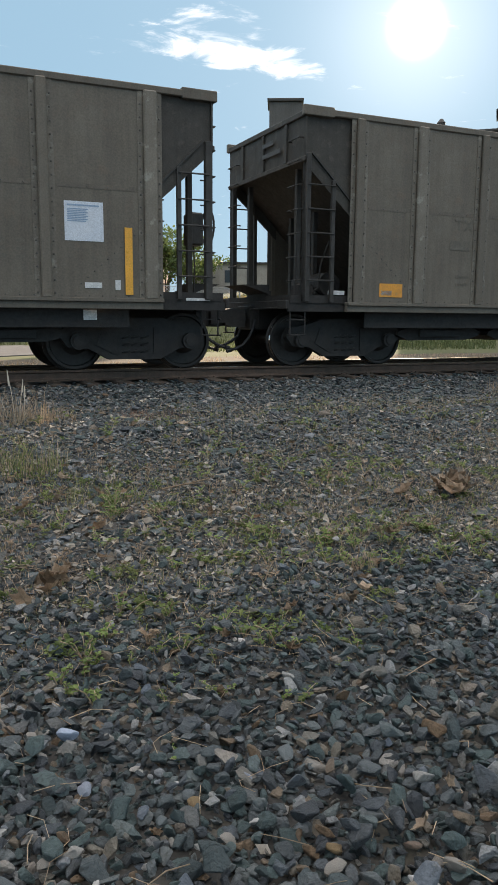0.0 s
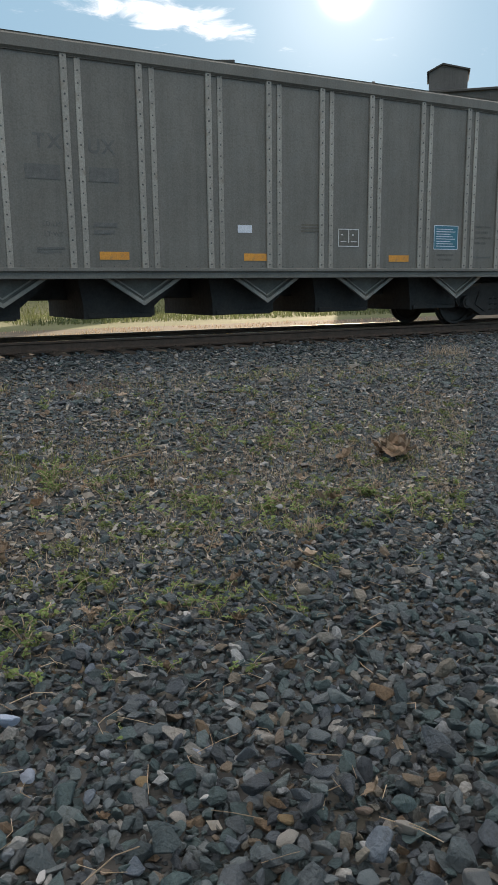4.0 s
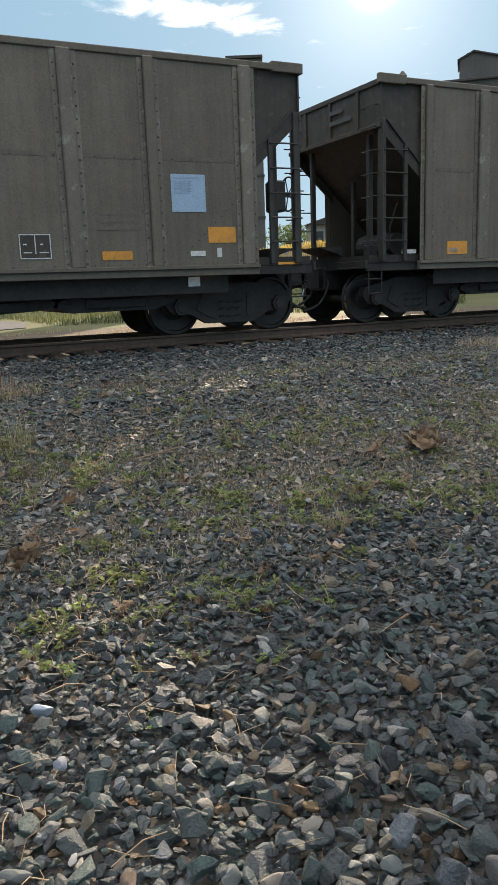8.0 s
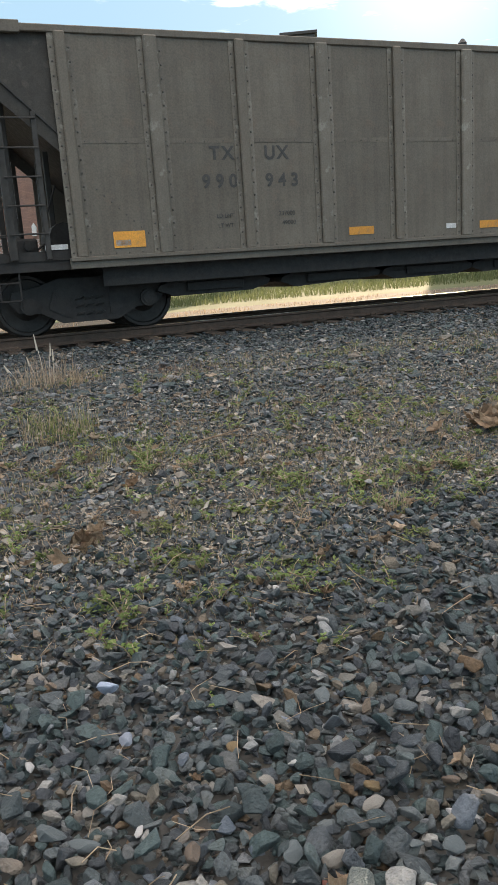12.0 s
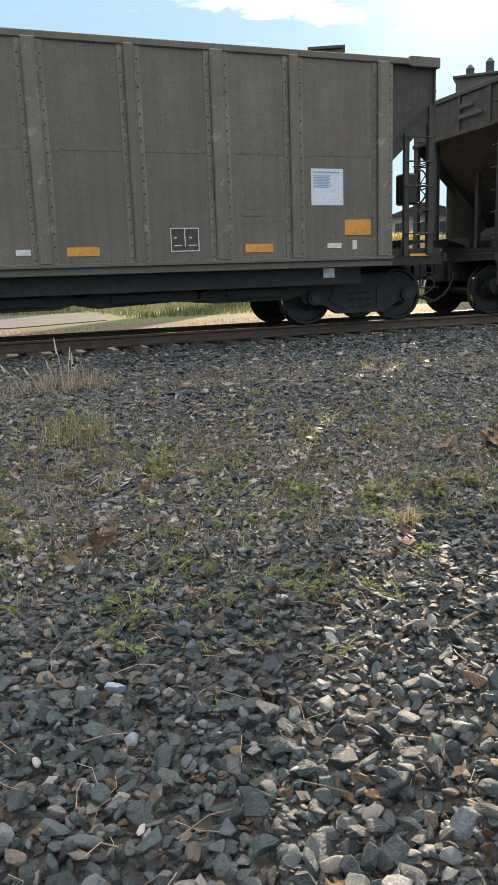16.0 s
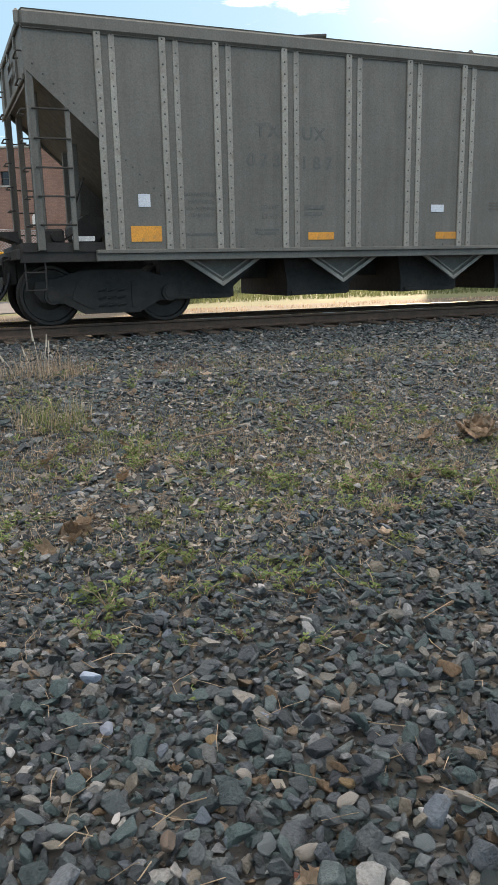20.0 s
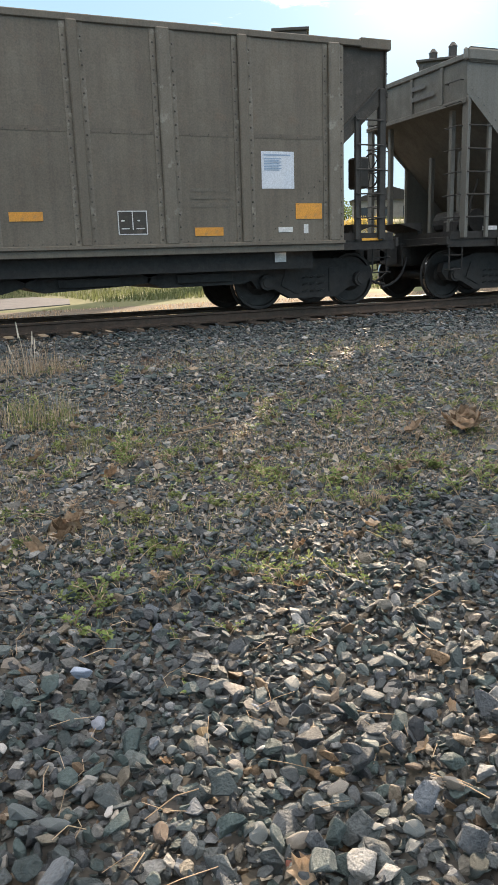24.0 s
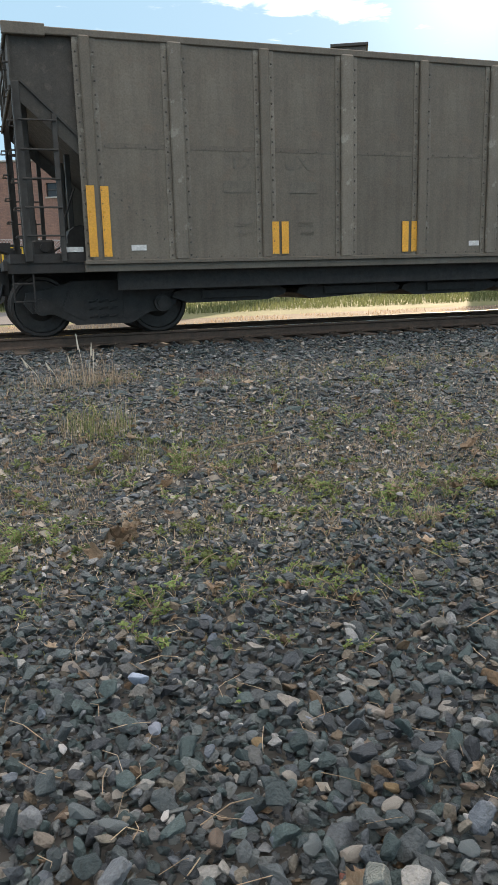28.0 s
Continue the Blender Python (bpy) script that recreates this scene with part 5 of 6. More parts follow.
SHAPES = []
for k in range(26):
    SHAPES.append(stone_shape(RNG, RNG.uniform(0.36, 0.74)))
SHAPE_DATA = []
for b_ in SHAPES:
    b_.verts.index_update()
    SHAPE_DATA.append((np.array([v.co[:] for v in b_.verts]), [tuple(v.index for v in f.verts) for f in b_.faces]))
for b_ in [SHAPES[k].copy() for k in range(12)]:
    # simpler copies for the far strips
    bmesh.ops.dissolve_limit(b_, angle_limit=radians(32), verts=b_.verts, edges=b_.edges)
    bmesh.ops.triangulate(b_, faces=b_.faces)
    b_.verts.index_update()
    SHAPE_DATA.append((np.array([v.co[:] for v in b_.verts]), [tuple(v.index for v in f.verts) for f in b_.faces]))
SHAPE_MESH = []
for b_ in SHAPES:
    bevelled = b_.copy()
    bmesh.ops.dissolve_limit(bevelled, angle_limit=radians(14), verts=bevelled.verts, edges=bevelled.edges)
    bmesh.ops.bevel(bevelled, geom=list(bevelled.edges), offset=0.055, segments=1, affect="EDGES", clamp_overlap=True)
    worn = bevelled.copy()
    worn.verts.index_update()
    SHAPE_DATA[len(SHAPE_MESH)] = (np.array([v.co[:] for v in worn.verts]), [tuple(v.index for v in f.verts) for f in worn.faces])
    worn.free()
    SHAPE_MESH.append(done("stone", bevelled, STONE_ONE))


def turn_matrix(rng, tilt):
    return Euler((rng.gauss(0, tilt), rng.gauss(0, tilt), rng.uniform(0, 6.283))).to_matrix()


def gravel():
    rng = random.Random(21)
    near, strips = [], {}
    for y0, y1, step, size in ((0.75, 1.6, 0.0275, 0.0226), (1.6, 2.2, 0.0260, 0.0200), (2.2, 3.0, 0.025, 0.0180), (3.0, 6.0, 0.032, 0.0190), (6.0, 9.3, 0.038, 0.0200), (9.3, 11.95, 0.042, 0.0225)):
        y = y0
        while y < y1:
            x = -0.09 * y - 0.25
            while x < 1.08 * y + 0.6:
                px, py = x + rng.uniform(-.5, .5) * step, y + rng.uniform(-.5, .5) * step
                soil = noise.noise(Vector((px * 0.8, py * 0.8, 5)))
                # the weedy strip shows more fine soil
                thin = 0.55 * math.exp(-((py - 4.3) / 1.6) ** 2) + 0.45 * math.exp(-((py - 7.9) / 0.8) ** 2)
                if rng.random() > thin + 0.25 * soil * (thin > 0.1):
                    s = size * min(max(rng.lognormvariate(0, 0.40 if py > 2.4 else 0.30), 0.5), 1.9)
                    s *= 1 - 0.36 * min(1.0, thin / 0.5)
                    if s > size * 1.5:
                        s *= 1.12
                    near.append((py, px, s, rng.randrange(26) if py < 1.7 else 26 + rng.randrange(12), rng.random() * (1.5 if py < 3.0 else 1.0)))
                x += step
            y += step
    under = []
    y = 0.75
    while y < 3.2:
        # an under-layer of smaller stones
        x = -0.09 * y - 0.25
        while x < 1.08 * y + 0.6:
            px, py = x + rng.uniform(-.5, .5) * 0.024, y + rng.uniform(-.5, .5) * 0.024
            under.append((py, px, 0.0165 * min(max(rng.lognormvariate(0, 0.3), 0.5), 1.6), 26 + rng.randrange(12), rng.uniform(-.7, -.1)))
            x += 0.024
        y += 0.024
    near.sort(key=lambda q: q[0])
    singles = [q for q in near if q[0] < 1.62 and q[2] > 0.0165 and 0.05 < q[1] < 1.75][:300]
    chosen = {id(q) for q in singles}
    near += under
    for q in singles:
        py, px, s, k, r = q
        ob = new("stone", SHAPE_MESH[k])
        ob.parent = GROUND
        m = turn_matrix(rng, 0.45).to_4x4()
        ob.matrix_local = Matrix.Translation((px, py, ground_z(px, py) + s * (0.25 + 0.95 * r))) @ m @ Matrix.Diagonal((s * 1.1, s * 1.0, s * 0.95, 1))
    for a, b, name in ((0, 3.0, "gravel"), (3.0, 6.0, "gravel"), (6.0, 9.3, "gravel"), (9.3, 13, "gravel")):
        vs, fs, n = [], [], 0
        for q in near:
            py, px, s, k, r = q
            if not (a <= py < b) or id(q) in chosen:
                continue
            v, f = SHAPE_DATA[k]
            m = np.array(turn_matrix(rng, 0.5 if py < 4.5 else 0.3))
            w = (v * (s * 1.1, s, s * (0.95 if py < 4.5 else 0.75))) @ m.T + (px, py, ground_z(px, py) + s * (0.15 + 1.0 * r))
            vs.append(w)
            fs += [tuple(i + n for i in t) for t in f]
            n += len(v)
        me = bpy.data.meshes.new(name)
        me.from_pydata(np.concatenate(vs).tolist(), [], fs)
        me.materials.append(STONE_MANY)
        tagged(new(name, me), "angular blue-grey crushed rock ballast with some tan stones", "gravel", kind="stuff")


gravel()


def grit():
    """Chips that fill the joints between the larger stones."""
    rng = random.Random(22)
    vs, fs, n = [], [], 0
    chips = []
    for _ in range(12):
        bm = bmesh.new()
        pts = [bm.verts.new(Vector((rng.gauss(0, 1), rng.gauss(0, 1), rng.gauss(0, .7))).normalized()) for _ in range(7)]
        bmesh.ops.convex_hull(bm, input=pts)
        bmesh.ops.delete(bm, geom=[v for v in bm.verts if not v.link_faces], context="VERTS")
        bm.verts.index_update()
        chips.append((np.array([v.co[:] for v in bm.verts]), [tuple(v.index for v in f.verts) for f in bm.faces]))
        bm.free()
    for y0, y1, step in ((0.8, 2.4, 0.045), (2.4, 3.2, 0.028), (3.2, 7.0, 0.038), (7.0, 9.8, 0.055)):
        y = y0
        while y < y1:
            x = -0.09 * y - 0.2
            while x < 1.06 * y + 0.5:
                px, py = x + rng.uniform(-.6, .6) * step, y + rng.uniform(-.6, .6) * step
                s = (step * 0.42 if y0 > 1 else 0.010) * rng.lognormvariate(0, 0.4)
                v, f = chips[rng.randrange(12)]
                a = rng.uniform(0, 6.283)
                c, d = math.cos(a) * s, math.sin(a) * s
                w = np.stack([v[:, 0] * c - v[:, 1] * d, v[:, 0] * d + v[:, 1] * c, v[:, 2] * s * 0.75], 1) + (px, py, ground_z(px, py) + s * 0.35)
                vs.append(w)
                fs += [tuple(i + n for i in t) for t in f]
                n += len(v)
                x += step
            y += step
    # coarser cover over the rest of the ballast, beside and behind
    y = -3.0
    while y < 11.9:
        x = -5.0
        while x < 15.0:
            if y < 0.8 or x < -0.09 * y - 0.15 or x > 1.06 * y + 0.5:
                px, py = x + rng.uniform(-.5, .5) * 0.13, y + rng.uniform(-.5, .5) * 0.13
                s = 0.060 * rng.lognormvariate(0, 0.3)
                v, f = chips[rng.randrange(12)]
                a = rng.uniform(0, 6.283)
                c, d = math.cos(a) * s, math.sin(a) * s
                vs.append(np.stack([v[:, 0] * c - v[:, 1] * d, v[:, 0] * d + v[:, 1] * c, v[:, 2] * s * 0.7], 1) + (px, py, ground_z(px, py) + s * 0.2))
                fs += [tuple(i + n for i in t) for t in f]
                n += len(v)
            x += 0.13
        y += 0.13
    me = bpy.data.meshes.new("grit")
    me.from_pydata(np.concatenate(vs).tolist(), [], fs)
    me.materials.append(STONE_MANY)
    tagged(new("grit", me), "fine crushed rock chips between the larger stones", "gravel", kind="stuff")


grit()


def marked_stones():
    """The stones that stand out by their size or colour."""
    pale = mat("pale_stone", (0.44, 0.43, 0.42), (0.33, 0.32, 0.31), scale=30, rough=0.7, bump=0.3, bscale=150)
    blue = mat("pale_blue_stone", (0.22, 0.25, 0.30), (0.17, 0.19, 0.23), scale=30, rough=0.6, bump=0.3, bscale=150)
    orange = mat("rusty_orange_stone", (0.16, 0.105, 0.07), (0.10, 0.09, 0.08), scale=35, rough=0.8, bump=0.4, bscale=150)
    dark = mat("dark_slate_stone", (0.105, 0.125, 0.13), (0.075, 0.09, 0.095), scale=30, rough=0.6, bump=0.3, bscale=150)
    buff = mat("buff_stone", (0.25, 0.235, 0.21), (0.17, 0.155, 0.135), scale=30, rough=0.75, bump=0.3, bscale=150)
    sky = mat("sky_blue_stone", (0.34, 0.40, 0.50), (0.27, 0.32, 0.41), scale=30, rough=0.6, bump=0.3, bscale=150)
    rust = mat("dark_red_stone", (0.20, 0.07, 0.05), (0.13, 0.06, 0.045), scale=40, rough=0.8, bump=0.4, bscale=150)
    ochre = mat("ochre_stone", (0.25, 0.175, 0.085), (0.15, 0.105, 0.06), scale=60, rough=0.8, bump=0.5, bscale=150)
    rows = ((0.74, 1.26, 0.028, ochre), (0.85, 1.10, 0.035, pale), (0.71, 1.21, 0.035, buff), (0.62, 1.41, 0.023, pale), (0.80, 1.62, 0.045, dark), (0.67, 1.58, 0.027, blue), (0.89, 1.46, 0.022, blue),
            (1.09, 1.58, 0.019, blue), (0.57, 1.11, 0.038, buff), (0.54, 1.38, 0.025, buff), (0.90, 1.20, 0.030, orange), (0.93, 1.11, 0.043, buff), (0.53, 1.07, 0.019, rust), (0.99, 2.33, 0.022, pale),
            (0.30, 1.93, 0.050, sky), (0.56, 2.75, 0.022, blue), (0.13, 2.95, 0.025, pale), (0.12, 2.88, 0.023, pale), (0.08, 2.17, 0.023, buff), (0.22, 1.98, 0.024, buff), (0.17, 1.46, 0.025, buff),
            (0.33, 1.24, 0.045, orange), (0.30, 1.67, 0.028, blue), (0.50, 1.61, 0.019, pale), (0.52, 1.53, 0.024, ochre), (0.43, 1.49, 0.035, dark), (0.08, 1.42, 0.041, dark), (0.14, 1.36, 0.040, dark),
            (0.25, 1.36, 0.019, pale), (0.50, 1.16, 0.036, dark), (0.72, 1.08, 0.027, dark), (0.79, 1.05, 0.032, dark), (0.07, 1.68, 0.021, pale), (1.74, 4.08, 0.040, pale), (1.95, 3.3, 0.034, pale))
    for i, (x, y, s, m) in enumerate(rows):
        bm = SHAPES[(i * 7) % len(SHAPES)].copy()
        s *= 0.86
        bmesh.ops.subdivide_edges(bm, edges=bm.edges, cuts=2, use_grid_fill=True, smooth=0.25)
        for v in bm.verts:
            v.co *= 1 + 0.10 * noise.noise(v.co * 2.3 + Vector((i, 0, 0))) + 0.05 * noise.noise(v.co * 6.0)
        ob = part("stone", bm, m, GROUND, smooth=False)
        ob.matrix_local = Matrix.Translation((x, y, ground_z(x, y) + 0.022 + s * 0.62)) @ turn_matrix(RNG, 0.3).to_4x4() @ Matrix.Diagonal((s * 1.15, s, s * 0.9, 1))


marked_stones()


def weed_template(seed, size, leaves, dead=False):
    rng = random.Random(seed)
    stem, leaf = bmesh.new(), bmesh.new()
    for i in range(max(2, leaves // 5)):
        a = rng.uniform(0, 6.283)
        tip = Vector((math.cos(a) * rng.uniform(.2, .8), math.sin(a) * rng.uniform(.2, .8), rng.uniform(.25, .75))) * size
        mid = tip * 0.5 + Vector((0, 0, size * 0.12))
        bent(stem, [(0, 0, -0.01), mid, tip], size * 0.022, 4)
        for j in range(10):
            u = 0.2 + 0.8 * j / 9
            p = (mid * (u / 0.5)) if u < 0.5 else mid.lerp(tip, (u - .5) / .5)
            b = rng.uniform(0, 6.283)
            d = Vector((math.cos(b), math.sin(b), rng.uniform(-.1, .55))).normalized() * size * rng.uniform(.12, .24)
            s = d.cross(Vector((0, 0, 1))).normalized() * size * rng.uniform(.05, .10)
            v = [leaf.verts.new(q) for q in (p, p + d * .5 + s + Vector((0, 0, size * .04)), p + d, p + d * .5 - s + Vector((0, 0, size * .04)))]
            leaf.faces.new((v[0], v[1], v[2]))
            leaf.faces.new((v[0], v[2], v[3]))
    ob = part("weed", stem, DRYBLADE)
    if dead:
        tagged(ob, "withered rust-brown weed between the stones", "weed", "weeds on the gravel")
        part("leaves", leaf, DEADLEAF, ob, "withered brown leaves")
    else:
        tagged(ob, "small yellow-green weed growing between the stones", "weed", "weeds on the gravel")
        part("leaves", leaf, LEAFM, ob, "fresh green leaves")
    return ob


def weeds():
    rng = random.Random(5)
    spots = [(0.99, 1.89, .09), (1.05, 2.28, .08), (0.68, 2.81, .11), (1.02, 2.84, .09), (1.40, 3.48, .11), (0.78, 2.02, .07), (0.09, 2.62, .11), (1.04, 3.20, .11), (0.80, 6.06, .16),
             (0.62, 5.9, .18), (1.10, 4.58, .14), (1.30, 4.29, .12), (0.95, 1.93, .05), (1.22, 2.02, .06), (0.55, 1.72, .04), (0.62, 2.05, .05), (1.55, 2.30, .06), (1.83, 2.85, .10)]
    for _ in range(1100):
        y = rng.choice((rng.gauss(4.4, 1.2), rng.gauss(3.2, 0.7), rng.uniform(2.2, 8.5)))
        x = rng.uniform(-0.02 * y, 0.98 * y)
        if y < 2.1 or y > 9 or noise.noise(Vector((x * 1.1, y * 1.1, 2))) < 0.02:
            continue
        spots.append((x, y, rng.uniform(.04, .11) * (1 + 0.05 * y)))
        if len(spots) > 330:
            break
    temps = []
    brown = len(spots)
    spots += [(0.57, 4.78, .12), (0.81, 4.84, .12), (0.89, 4.09, .12), (2.40, 3.43, .12), (1.55, 5.3, .12), (0.45, 3.1, .08)]
    for _ in range(40):
        y = rng.gauss(4.6, 1.0)
        spots.append((rng.uniform(0, 0.98 * y), y, rng.uniform(.05, .12)))
    for i, (x, y, s) in enumerate(spots):
        size = min((0.055, 0.08, 0.11, 0.15), key=lambda q: abs(q - s))
        key = (size, i % 3, i >= brown)
        have = [t for t in temps if t[0] == key]
        m = pose(x, y, ground_z(x, y) + 0.012, 0, 0, rng.uniform(0, 360))
        if have:
            copy_thing(have[0][1], m)
        else:
            ob = weed_template(i + 50, size, 16, i >= brown)
            ob.matrix_basis = m
            temps.append((key, ob))


weeds()


def leaf_mesh(seed, wide, material):
    """A curled dead leaf with lobes, thin but bent."""
    rng = random.Random(seed)
    bm = bmesh.new()
    n = 20
    curl, fold = rng.uniform(.25, .6), rng.uniform(.15, .5)
    rings = []
    for f in (0.3, 0.65, 1.0):
        ring = []
        for k in range(n):
            a = 2 * math.pi * k / n
            r = f * (1 - 0.34 * f * abs(math.sin(2.5 * a)) ** 1.5) * (1 + 0.12 * f * rng.uniform(-1, 1))
            x, y = r * math.cos(a), r * math.sin(a) * wide
            z = curl * x * x + fold * abs(y) * 1.2 + 0.16 * noise.noise(Vector((x * 3 + seed, y * 3, seed))) + f * rng.uniform(-.05, .05)
            ring.append(bm.verts.new((x, y, z)))
        rings.append(ring)
    c = bm.verts.new((0, 0, 0))
    flat = [bm.faces.new((c, rings[0][k], rings[0][(k + 1) % n])) for k in range(n)]
    for r0, r1 in zip(rings, rings[1:]):
        for k in range(n):
            flat.append(bm.faces.new((r0[k], r1[k], r1[(k + 1) % n])))
            flat.append(bm.faces.new((r0[k], r1[(k + 1) % n], r0[(k + 1) % n])))
    bmesh.ops.solidify(bm, geom=flat, thickness=0.02)
    bent(bm, [(-0.2, 0, 0.03), (-1.0, 0.03, 0.22), (-1.6, 0.1, 0.36)], 0.025, 4)
    return done("dry_leaf", bm, material)


def dry_leaves():
    rng = random.Random(9)
    meshes = [leaf_mesh(k, rng.uniform(.55, .95), PALELEAF if k % 2 else DEADLEAF) for k in range(6)]
    spots = [(3.25 + rng.gauss(0, .16), 4.05 + rng.gauss(0, .14), rng.uniform(.07, .12)) for _ in range(16)]
    spots += [(0.48, 3.22, .075), (0.53, 3.25, .06), (0.45, 3.06, .06), (1.64, 2.57, .055), (2.25, 3.24, .07), (2.20, 3.30, .06), (0.55, 4.52, .07), (0.78, 4.64, .06), (0.86, 3.91, .06), (1.58, 3.72, .05),
              (1.73, 3.84, .05), (2.44, 7.08, .07), (0.82, 2.88, .035), (0.21, 3.01, .05), (0.34, 2.97, .06), (0.53, 1.03, .036), (0.56, 1.05, .028), (0.95, 1.24, .035), (0.40, 1.45, .03)]
    spots += [(0.52, 3.24, .065), (0.46, 3.14, .06), (0.42, 3.22, .055), (1.72, 2.70, .034), (1.15, 2.35, .024), (0.58, 3.34, .045), (1.60, 3.60, .035), (1.30, 2.52, .03), (1.12, 1.36, .020),
              (1.90, 2.86, .04), (2.35, 3.75, .045), (1.05, 4.75, .05), (0.9, 5.2, .05)]
    for _ in range(110):
        y = abs(rng.gauss(3.4, 1.3)) + 1.9
        spots.append((rng.uniform(0.0, 0.95 * y), y, rng.uniform(.018, .04)))
    for i, (x, y, s) in enumerate(spots):
        ob = new("dry_leaf", meshes[i % 6])
        ob.matrix_world = Matrix.Translation((x, y, ground_z(x, y) + 0.035 + s * 0.25)) @ turn_matrix(rng, 0.6 if s > 0.05 else 0.35).to_4x4() @ Matrix.Scale(s, 4)
        tagged(ob, "curled dry brown leaf on the gravel", "leaf", "dead leaves on the gravel")


dry_leaves()


def twigs():
    rng = random.Random(13)
    bm = bmesh.new()
    for _ in range(420):
        y = rng.choice((rng.uniform(1.1, 6.0), rng.gauss(3.6, 1.0)))
        if y < 1.0:
            continue
        x = rng.uniform(0.0, 0.95 * y)
        a, ln = rng.uniform(0, 6.283), rng.uniform(.04, .15)
        z = ground_z(x, y) + rng.uniform(.025, .06)
        p = Vector((x, y, z))
        d = Vector((math.cos(a), math.sin(a), rng.uniform(-.1, .35))) * ln
        bent(bm, [p, p + d * .5 + Vector((rng.uniform(-.02, .02), rng.uniform(-.02, .02), .006)), p + d], rng.uniform(.0007, .0014), 4)
    ob = part("twigs", bm, DRYBLADE)
    tagged(ob, "thin dry stems scattered over the gravel", "twigs", kind="stuff")


twigs()


def litter():
    """Crumbled leaf flakes and chaff lying over the weedy strip."""
    rng = random.Random(17)
    vs, fs = [], []
    for _ in range(10500):
        y = rng.choice((rng.gauss(4.3, 1.1), rng.gauss(5.4, 1.8), rng.gauss(3.3, 0.6), rng.uniform(1.0, 9.0)))
        if not 1.0 < y < 9.2:
            continue
        x = rng.uniform(-0.05 * y, 1.0 * y)
        if y < 2.7 and rng.random() < 0.93:
            continue
        if noise.noise(Vector((x * 1.3, y * 1.3, 8))) < -0.25:
            continue
        s = rng.lognormvariate(0, 0.45) * (0.0065 + 0.0011 * y)
        m = turn_matrix(rng, 0.5)
        z = ground_z(x, y) + rng.uniform(.014, .034)
        n = len(vs)
        w = rng.uniform(.3, .8)
        for q in ((-1, 0, .1), (-.2, -w, 0), (1, -.1, .35), (.1, w, .15)):
            p = m @ (Vector(q) * s)
            vs.append((x + p.x, y + p.y, z + p.z))
        fs += [(n, n + 1, n + 3), (n + 1, n + 2, n + 3)]
    me = bpy.data.meshes.new("leaf_litter")
    me.from_pydata(vs, [], fs)
    me.materials.append(LITTER)
    tagged(new("leaf_litter", me), "tan and brown crumbled leaf litter among the stones", "litter", kind="stuff")


litter()


SPRIG = mat("sprig_leaf", (0.15, 0.20, 0.075), (0.24, 0.26, 0.11), scale=4, rough=0.6, vary=0.45, island=True, translucent=0.45, spec=0.12)


def low_weeds():
    """Countless low yellow-green rosettes and sprigs over the weedy strip."""
    rng = random.Random(29)
    vs, fs = [], []
    for _ in range(6500):
        y = rng.choice((rng.gauss(4.4, 0.9), rng.gauss(5.0, 1.5), rng.gauss(3.3, 0.7)))
        x = rng.uniform(-0.05 * y, 1.0 * y)
        d = 0.45 * noise.noise(Vector((x * 1.6, y * 1.6, 2))) + 0.9 * noise.noise(Vector((x * 4.5, y * 4.5, 6)))
        if not 2.2 < y < 8.6 or d < 0.05 + 0.9 * rng.random():
            continue
        size = rng.uniform(.014, .038) * (0.7 + 0.07 * y)
        z = ground_z(x, y) + 0.012
        for _ in range(rng.randrange(8, 15)):
            a, up = rng.uniform(0, 6.283), rng.uniform(.15, 1.3)
            ox, oy, oz = rng.gauss(0, .3) * size, rng.gauss(0, .3) * size, rng.uniform(0, .9) * size
            dx, dy, dz = math.cos(a) * size, math.sin(a) * size, up * size * 0.7
            w = rng.uniform(.14, .26)
            n = len(vs)
            vs += [(x + ox, y + oy, z + oz), (x + ox + dx * .5 - dy * w, y + oy + dy * .5 + dx * w, z + oz + dz * .7), (x + ox + dx, y + oy + dy, z + oz + dz * .8),
                   (x + ox + dx * .5 + dy * w, y + oy + dy * .5 - dx * w, z + oz + dz * .7)]
            fs += [(n, n + 1, n + 2), (n, n + 2, n + 3)]
    me = bpy.data.meshes.new("low_weeds")
    me.from_pydata(vs, [], fs)
    me.materials.append(SPRIG)
    tagged(new("low_weeds", me), "low yellow-green weeds spread among the stones", "weeds", kind="stuff")


low_weeds()


def dry_branch():
    bm = bmesh.new()
    bent(bm, [(0, 0, 0.05), (0.14, 0.03, 0.06), (0.25, 0.09, 0.058), (0.38, 0.11, 0.07)], 0.006, 6)
    bent(bm, [(0.14, 0.03, 0.06), (0.20, -0.02, 0.075), (0.27, -0.05, 0.08)], 0.004, 5)
    ob = part("dry_branch", bm, DEADLEAF)
    ob.location = (1.45, 4.68, ground_z(1.5, 4.7))
    tagged(ob, "pale dry branch lying on the weedy gravel", "branch")


dry_branch()


def patch(rng, f=1.0):
    y = rng.choice((rng.gauss(4.5, 1.0), rng.gauss(5.2, 1.5), rng.gauss(3.4, 0.8), rng.gauss(8.0, 0.7)))
    if not 2.0 < y < 9.6:
        return None
    x = rng.uniform(-0.05 * y, 0.98 * y)
    if noise.noise(Vector((x * 0.9, y * 0.9, 2))) < 0.0 - 0.1 * f:
        return None
    return x, y, 0.35 + 0.12 * y


blades("green_grass", 13000, patch, 0.046, 0.0050, BLADE, "short green grass among the stones", 1.3, 6)
blades("dry_grass", 26000, lambda r: patch(r, 2.4), 0.055, 0.0028, DRYBLADE, "dry tan grass among the stones", 1.6, 7)


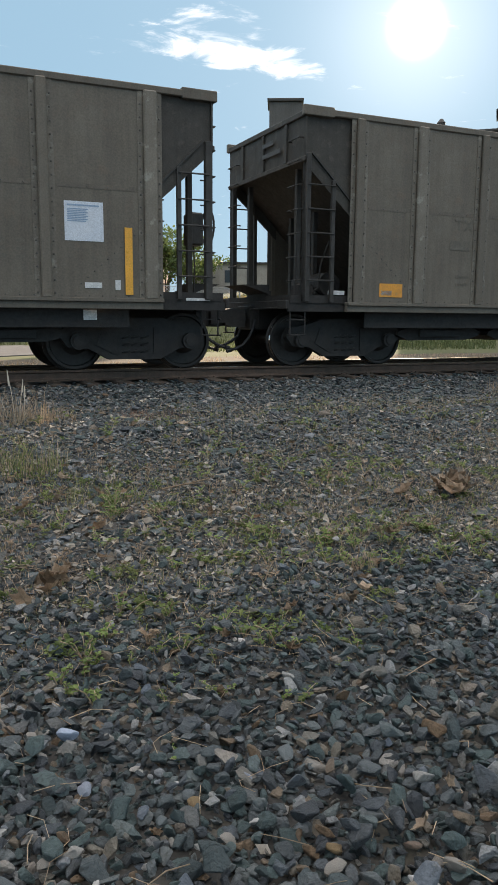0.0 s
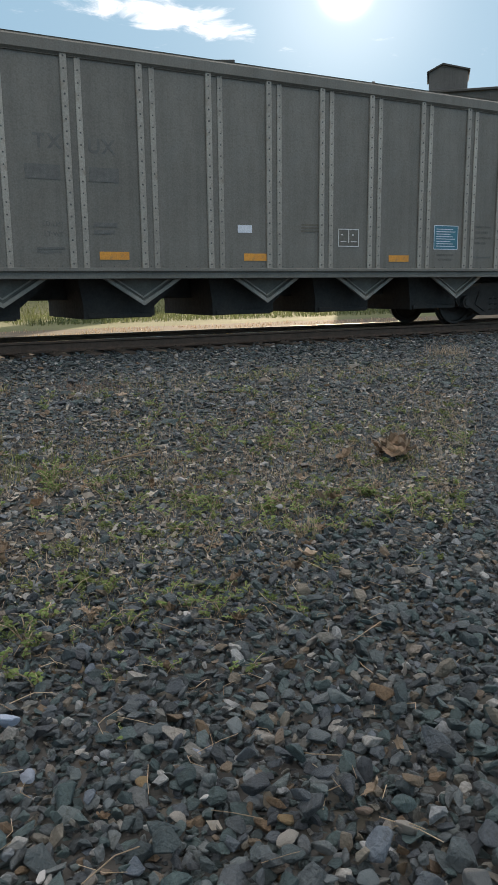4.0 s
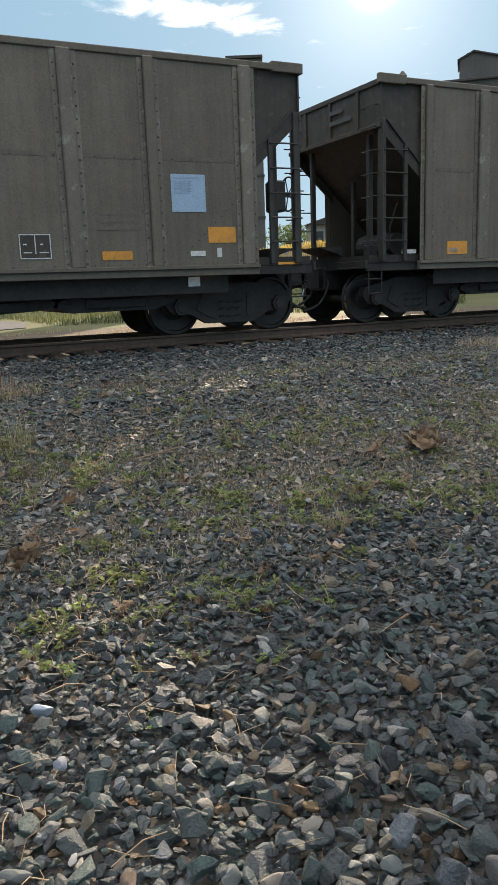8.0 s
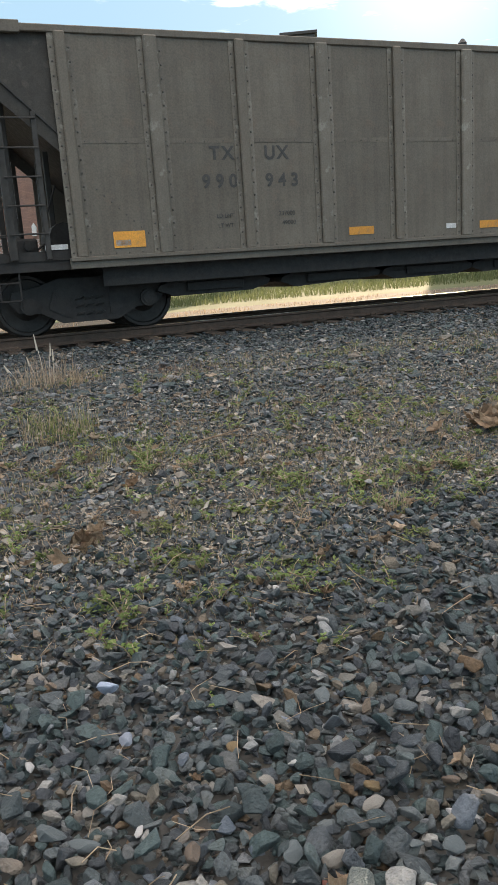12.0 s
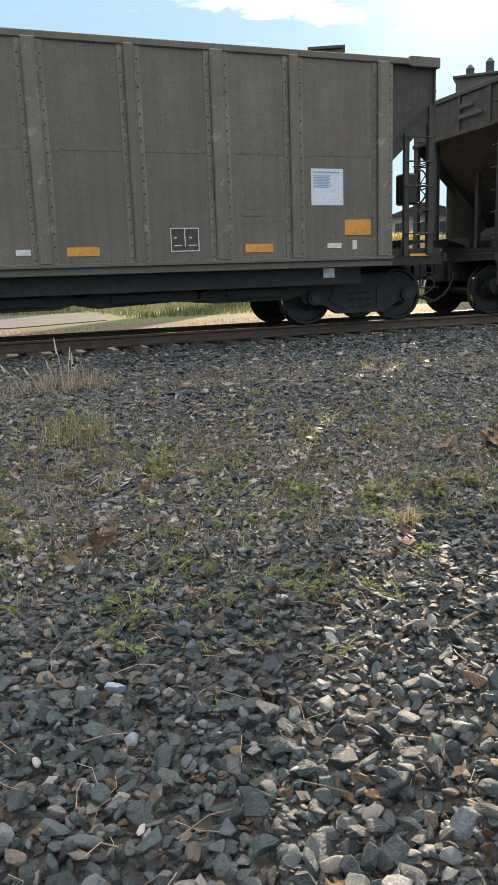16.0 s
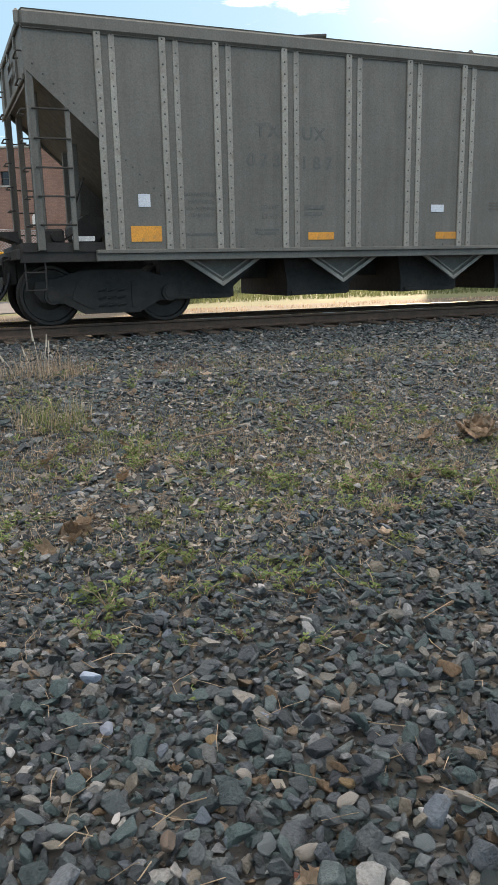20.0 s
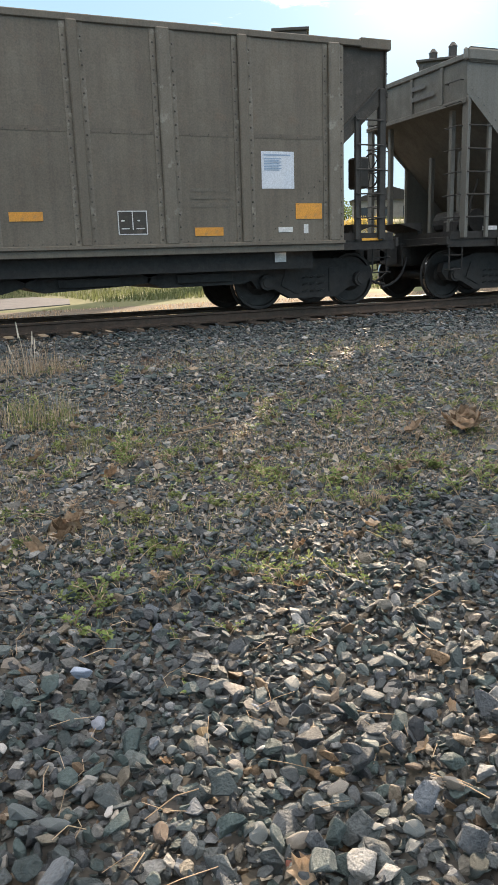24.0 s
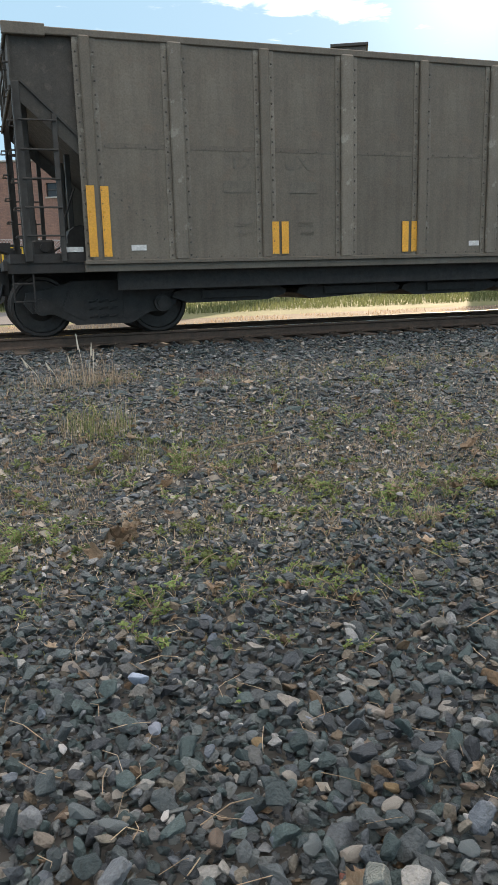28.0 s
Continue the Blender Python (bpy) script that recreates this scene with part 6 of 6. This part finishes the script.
blades("dry_grass", 7000, lambda r: (r.uniform(-5, 14), r.gauss(5.0, 1.4), 1.0), 0.07, 0.004, DRYBLADE, "dry tan grass among the stones", 1.6, 10)


def tuft(name, x, y, n, h, spread, material, label, seed):
    def place(rng):
        a, r = rng.uniform(0, 6.283), spread * math.sqrt(rng.random())
        return x + r * math.cos(a), y + r * math.sin(a), 0.6 + 0.5 * rng.random()
    ob = blades(name, n, place, h, 0.0045, material, label, 0.9, seed)
    ob["category"] = "grass clump"
    return ob


tuft("dry_grass_clump", 1.02, 8.12, 190, 0.38, 0.36, DRYBLADE, "tall dry grass clump at the edge of the ballast", 31)
tuft("dry_grass_clump", 0.55, 8.10, 70, 0.30, 0.30, DRYBLADE, "tall dry grass clump at the edge of the ballast", 32)


def pale_stalks():
    for x, y, h, lean in ((0.97, 8.08, 0.52, -0.06), (1.01, 8.10, 0.42, 0.05), (1.05, 8.05, 0.36, 0.02), (0.90, 8.15, 0.30, -0.08), (0.55, 8.0, 0.32, -0.20), (0.72, 8.02, 0.26, -0.14)):
        bm = bmesh.new()
        z = ground_z(x, y)
        bent(bm, [(0, 0, -0.02), (lean * .4, 0, h * .5), (lean, 0.01, h)], 0.0035, 5)
        rod(bm, (lean * 0.8, 0.008, h * 0.72), (lean * 1.05, 0.012, h * 1.04), 0.011, 6, 0.004)
        ob = part("dry_stalk", bm, PALE_STALK)
        ob.location = (x, y, z)
        tagged(ob, "pale dry seed stalk standing in the grass clump", "stalk", "pale stalks by the ballast")


BROWNBLADE = mat("withered_brown_blades", (0.24, 0.17, 0.14), (0.17, 0.12, 0.10), scale=3, rough=0.7, vary=0.35, island=True, translucent=0.3, spec=0.12)
PALE_STALK = mat("pale_dry_stalk", (0.62, 0.56, 0.46), (0.5, 0.44, 0.35), scale=30, rough=0.8)
pale_stalks()
tuft("dry_grass_clump", 2.43, 8.0, 300, 0.10, 0.38, BROWNBLADE, "low brownish dead grass patch on the gravel", 38)
tuft("dry_grass_clump", 0.74, 5.6, 120, 0.26, 0.30, DRYBLADE, "feathery dry grass clump in the gravel", 39)
tuft("green_grass_clump", 0.74, 5.6, 150, 0.26, 0.28, BLADE, "fresh green grass clump in the gravel", 33)
tuft("green_grass_clump", 1.05, 4.75, 160, 0.11, 0.26, BLADE, "fresh green grass clump in the gravel", 34)
tuft("dry_grass_clump", 1.30, 8.05, 160, 0.18, 0.30, DRYBLADE, "tall dry grass clump at the edge of the ballast", 35)
tuft("dry_grass_clump", 1.85, 2.88, 90, 0.13, 0.08, DRYBLADE, "small dry grass clump in the gravel", 36)
tuft("dry_grass_clump", 8.3, 8.9, 220, 0.24, 0.35, DRYBLADE, "tall dry grass clump at the edge of the ballast", 37)


# ---- motion of the train ----
def run(t):
    """Where the first coupling of the train is along the track at t seconds."""
    return 5.22 + 10.07 * t - 0.0071 * t * t + 0.45 * math.sin(math.pi * t / 27)


def motions():
    for i, car in enumerate(TRAIN):
        walk(car, [(t, pose(run(t) - i * LEN, YC, RZ)) for t in [k * 1.0 for k in range(29)]])
    for w, dx in WHEELS:
        walk(w, [(k / 15, pose(dx, 0, 0.457, 0, math.degrees((run(k / 15) - run(0)) / 0.457), 0)) for k in range(421)])


motions()
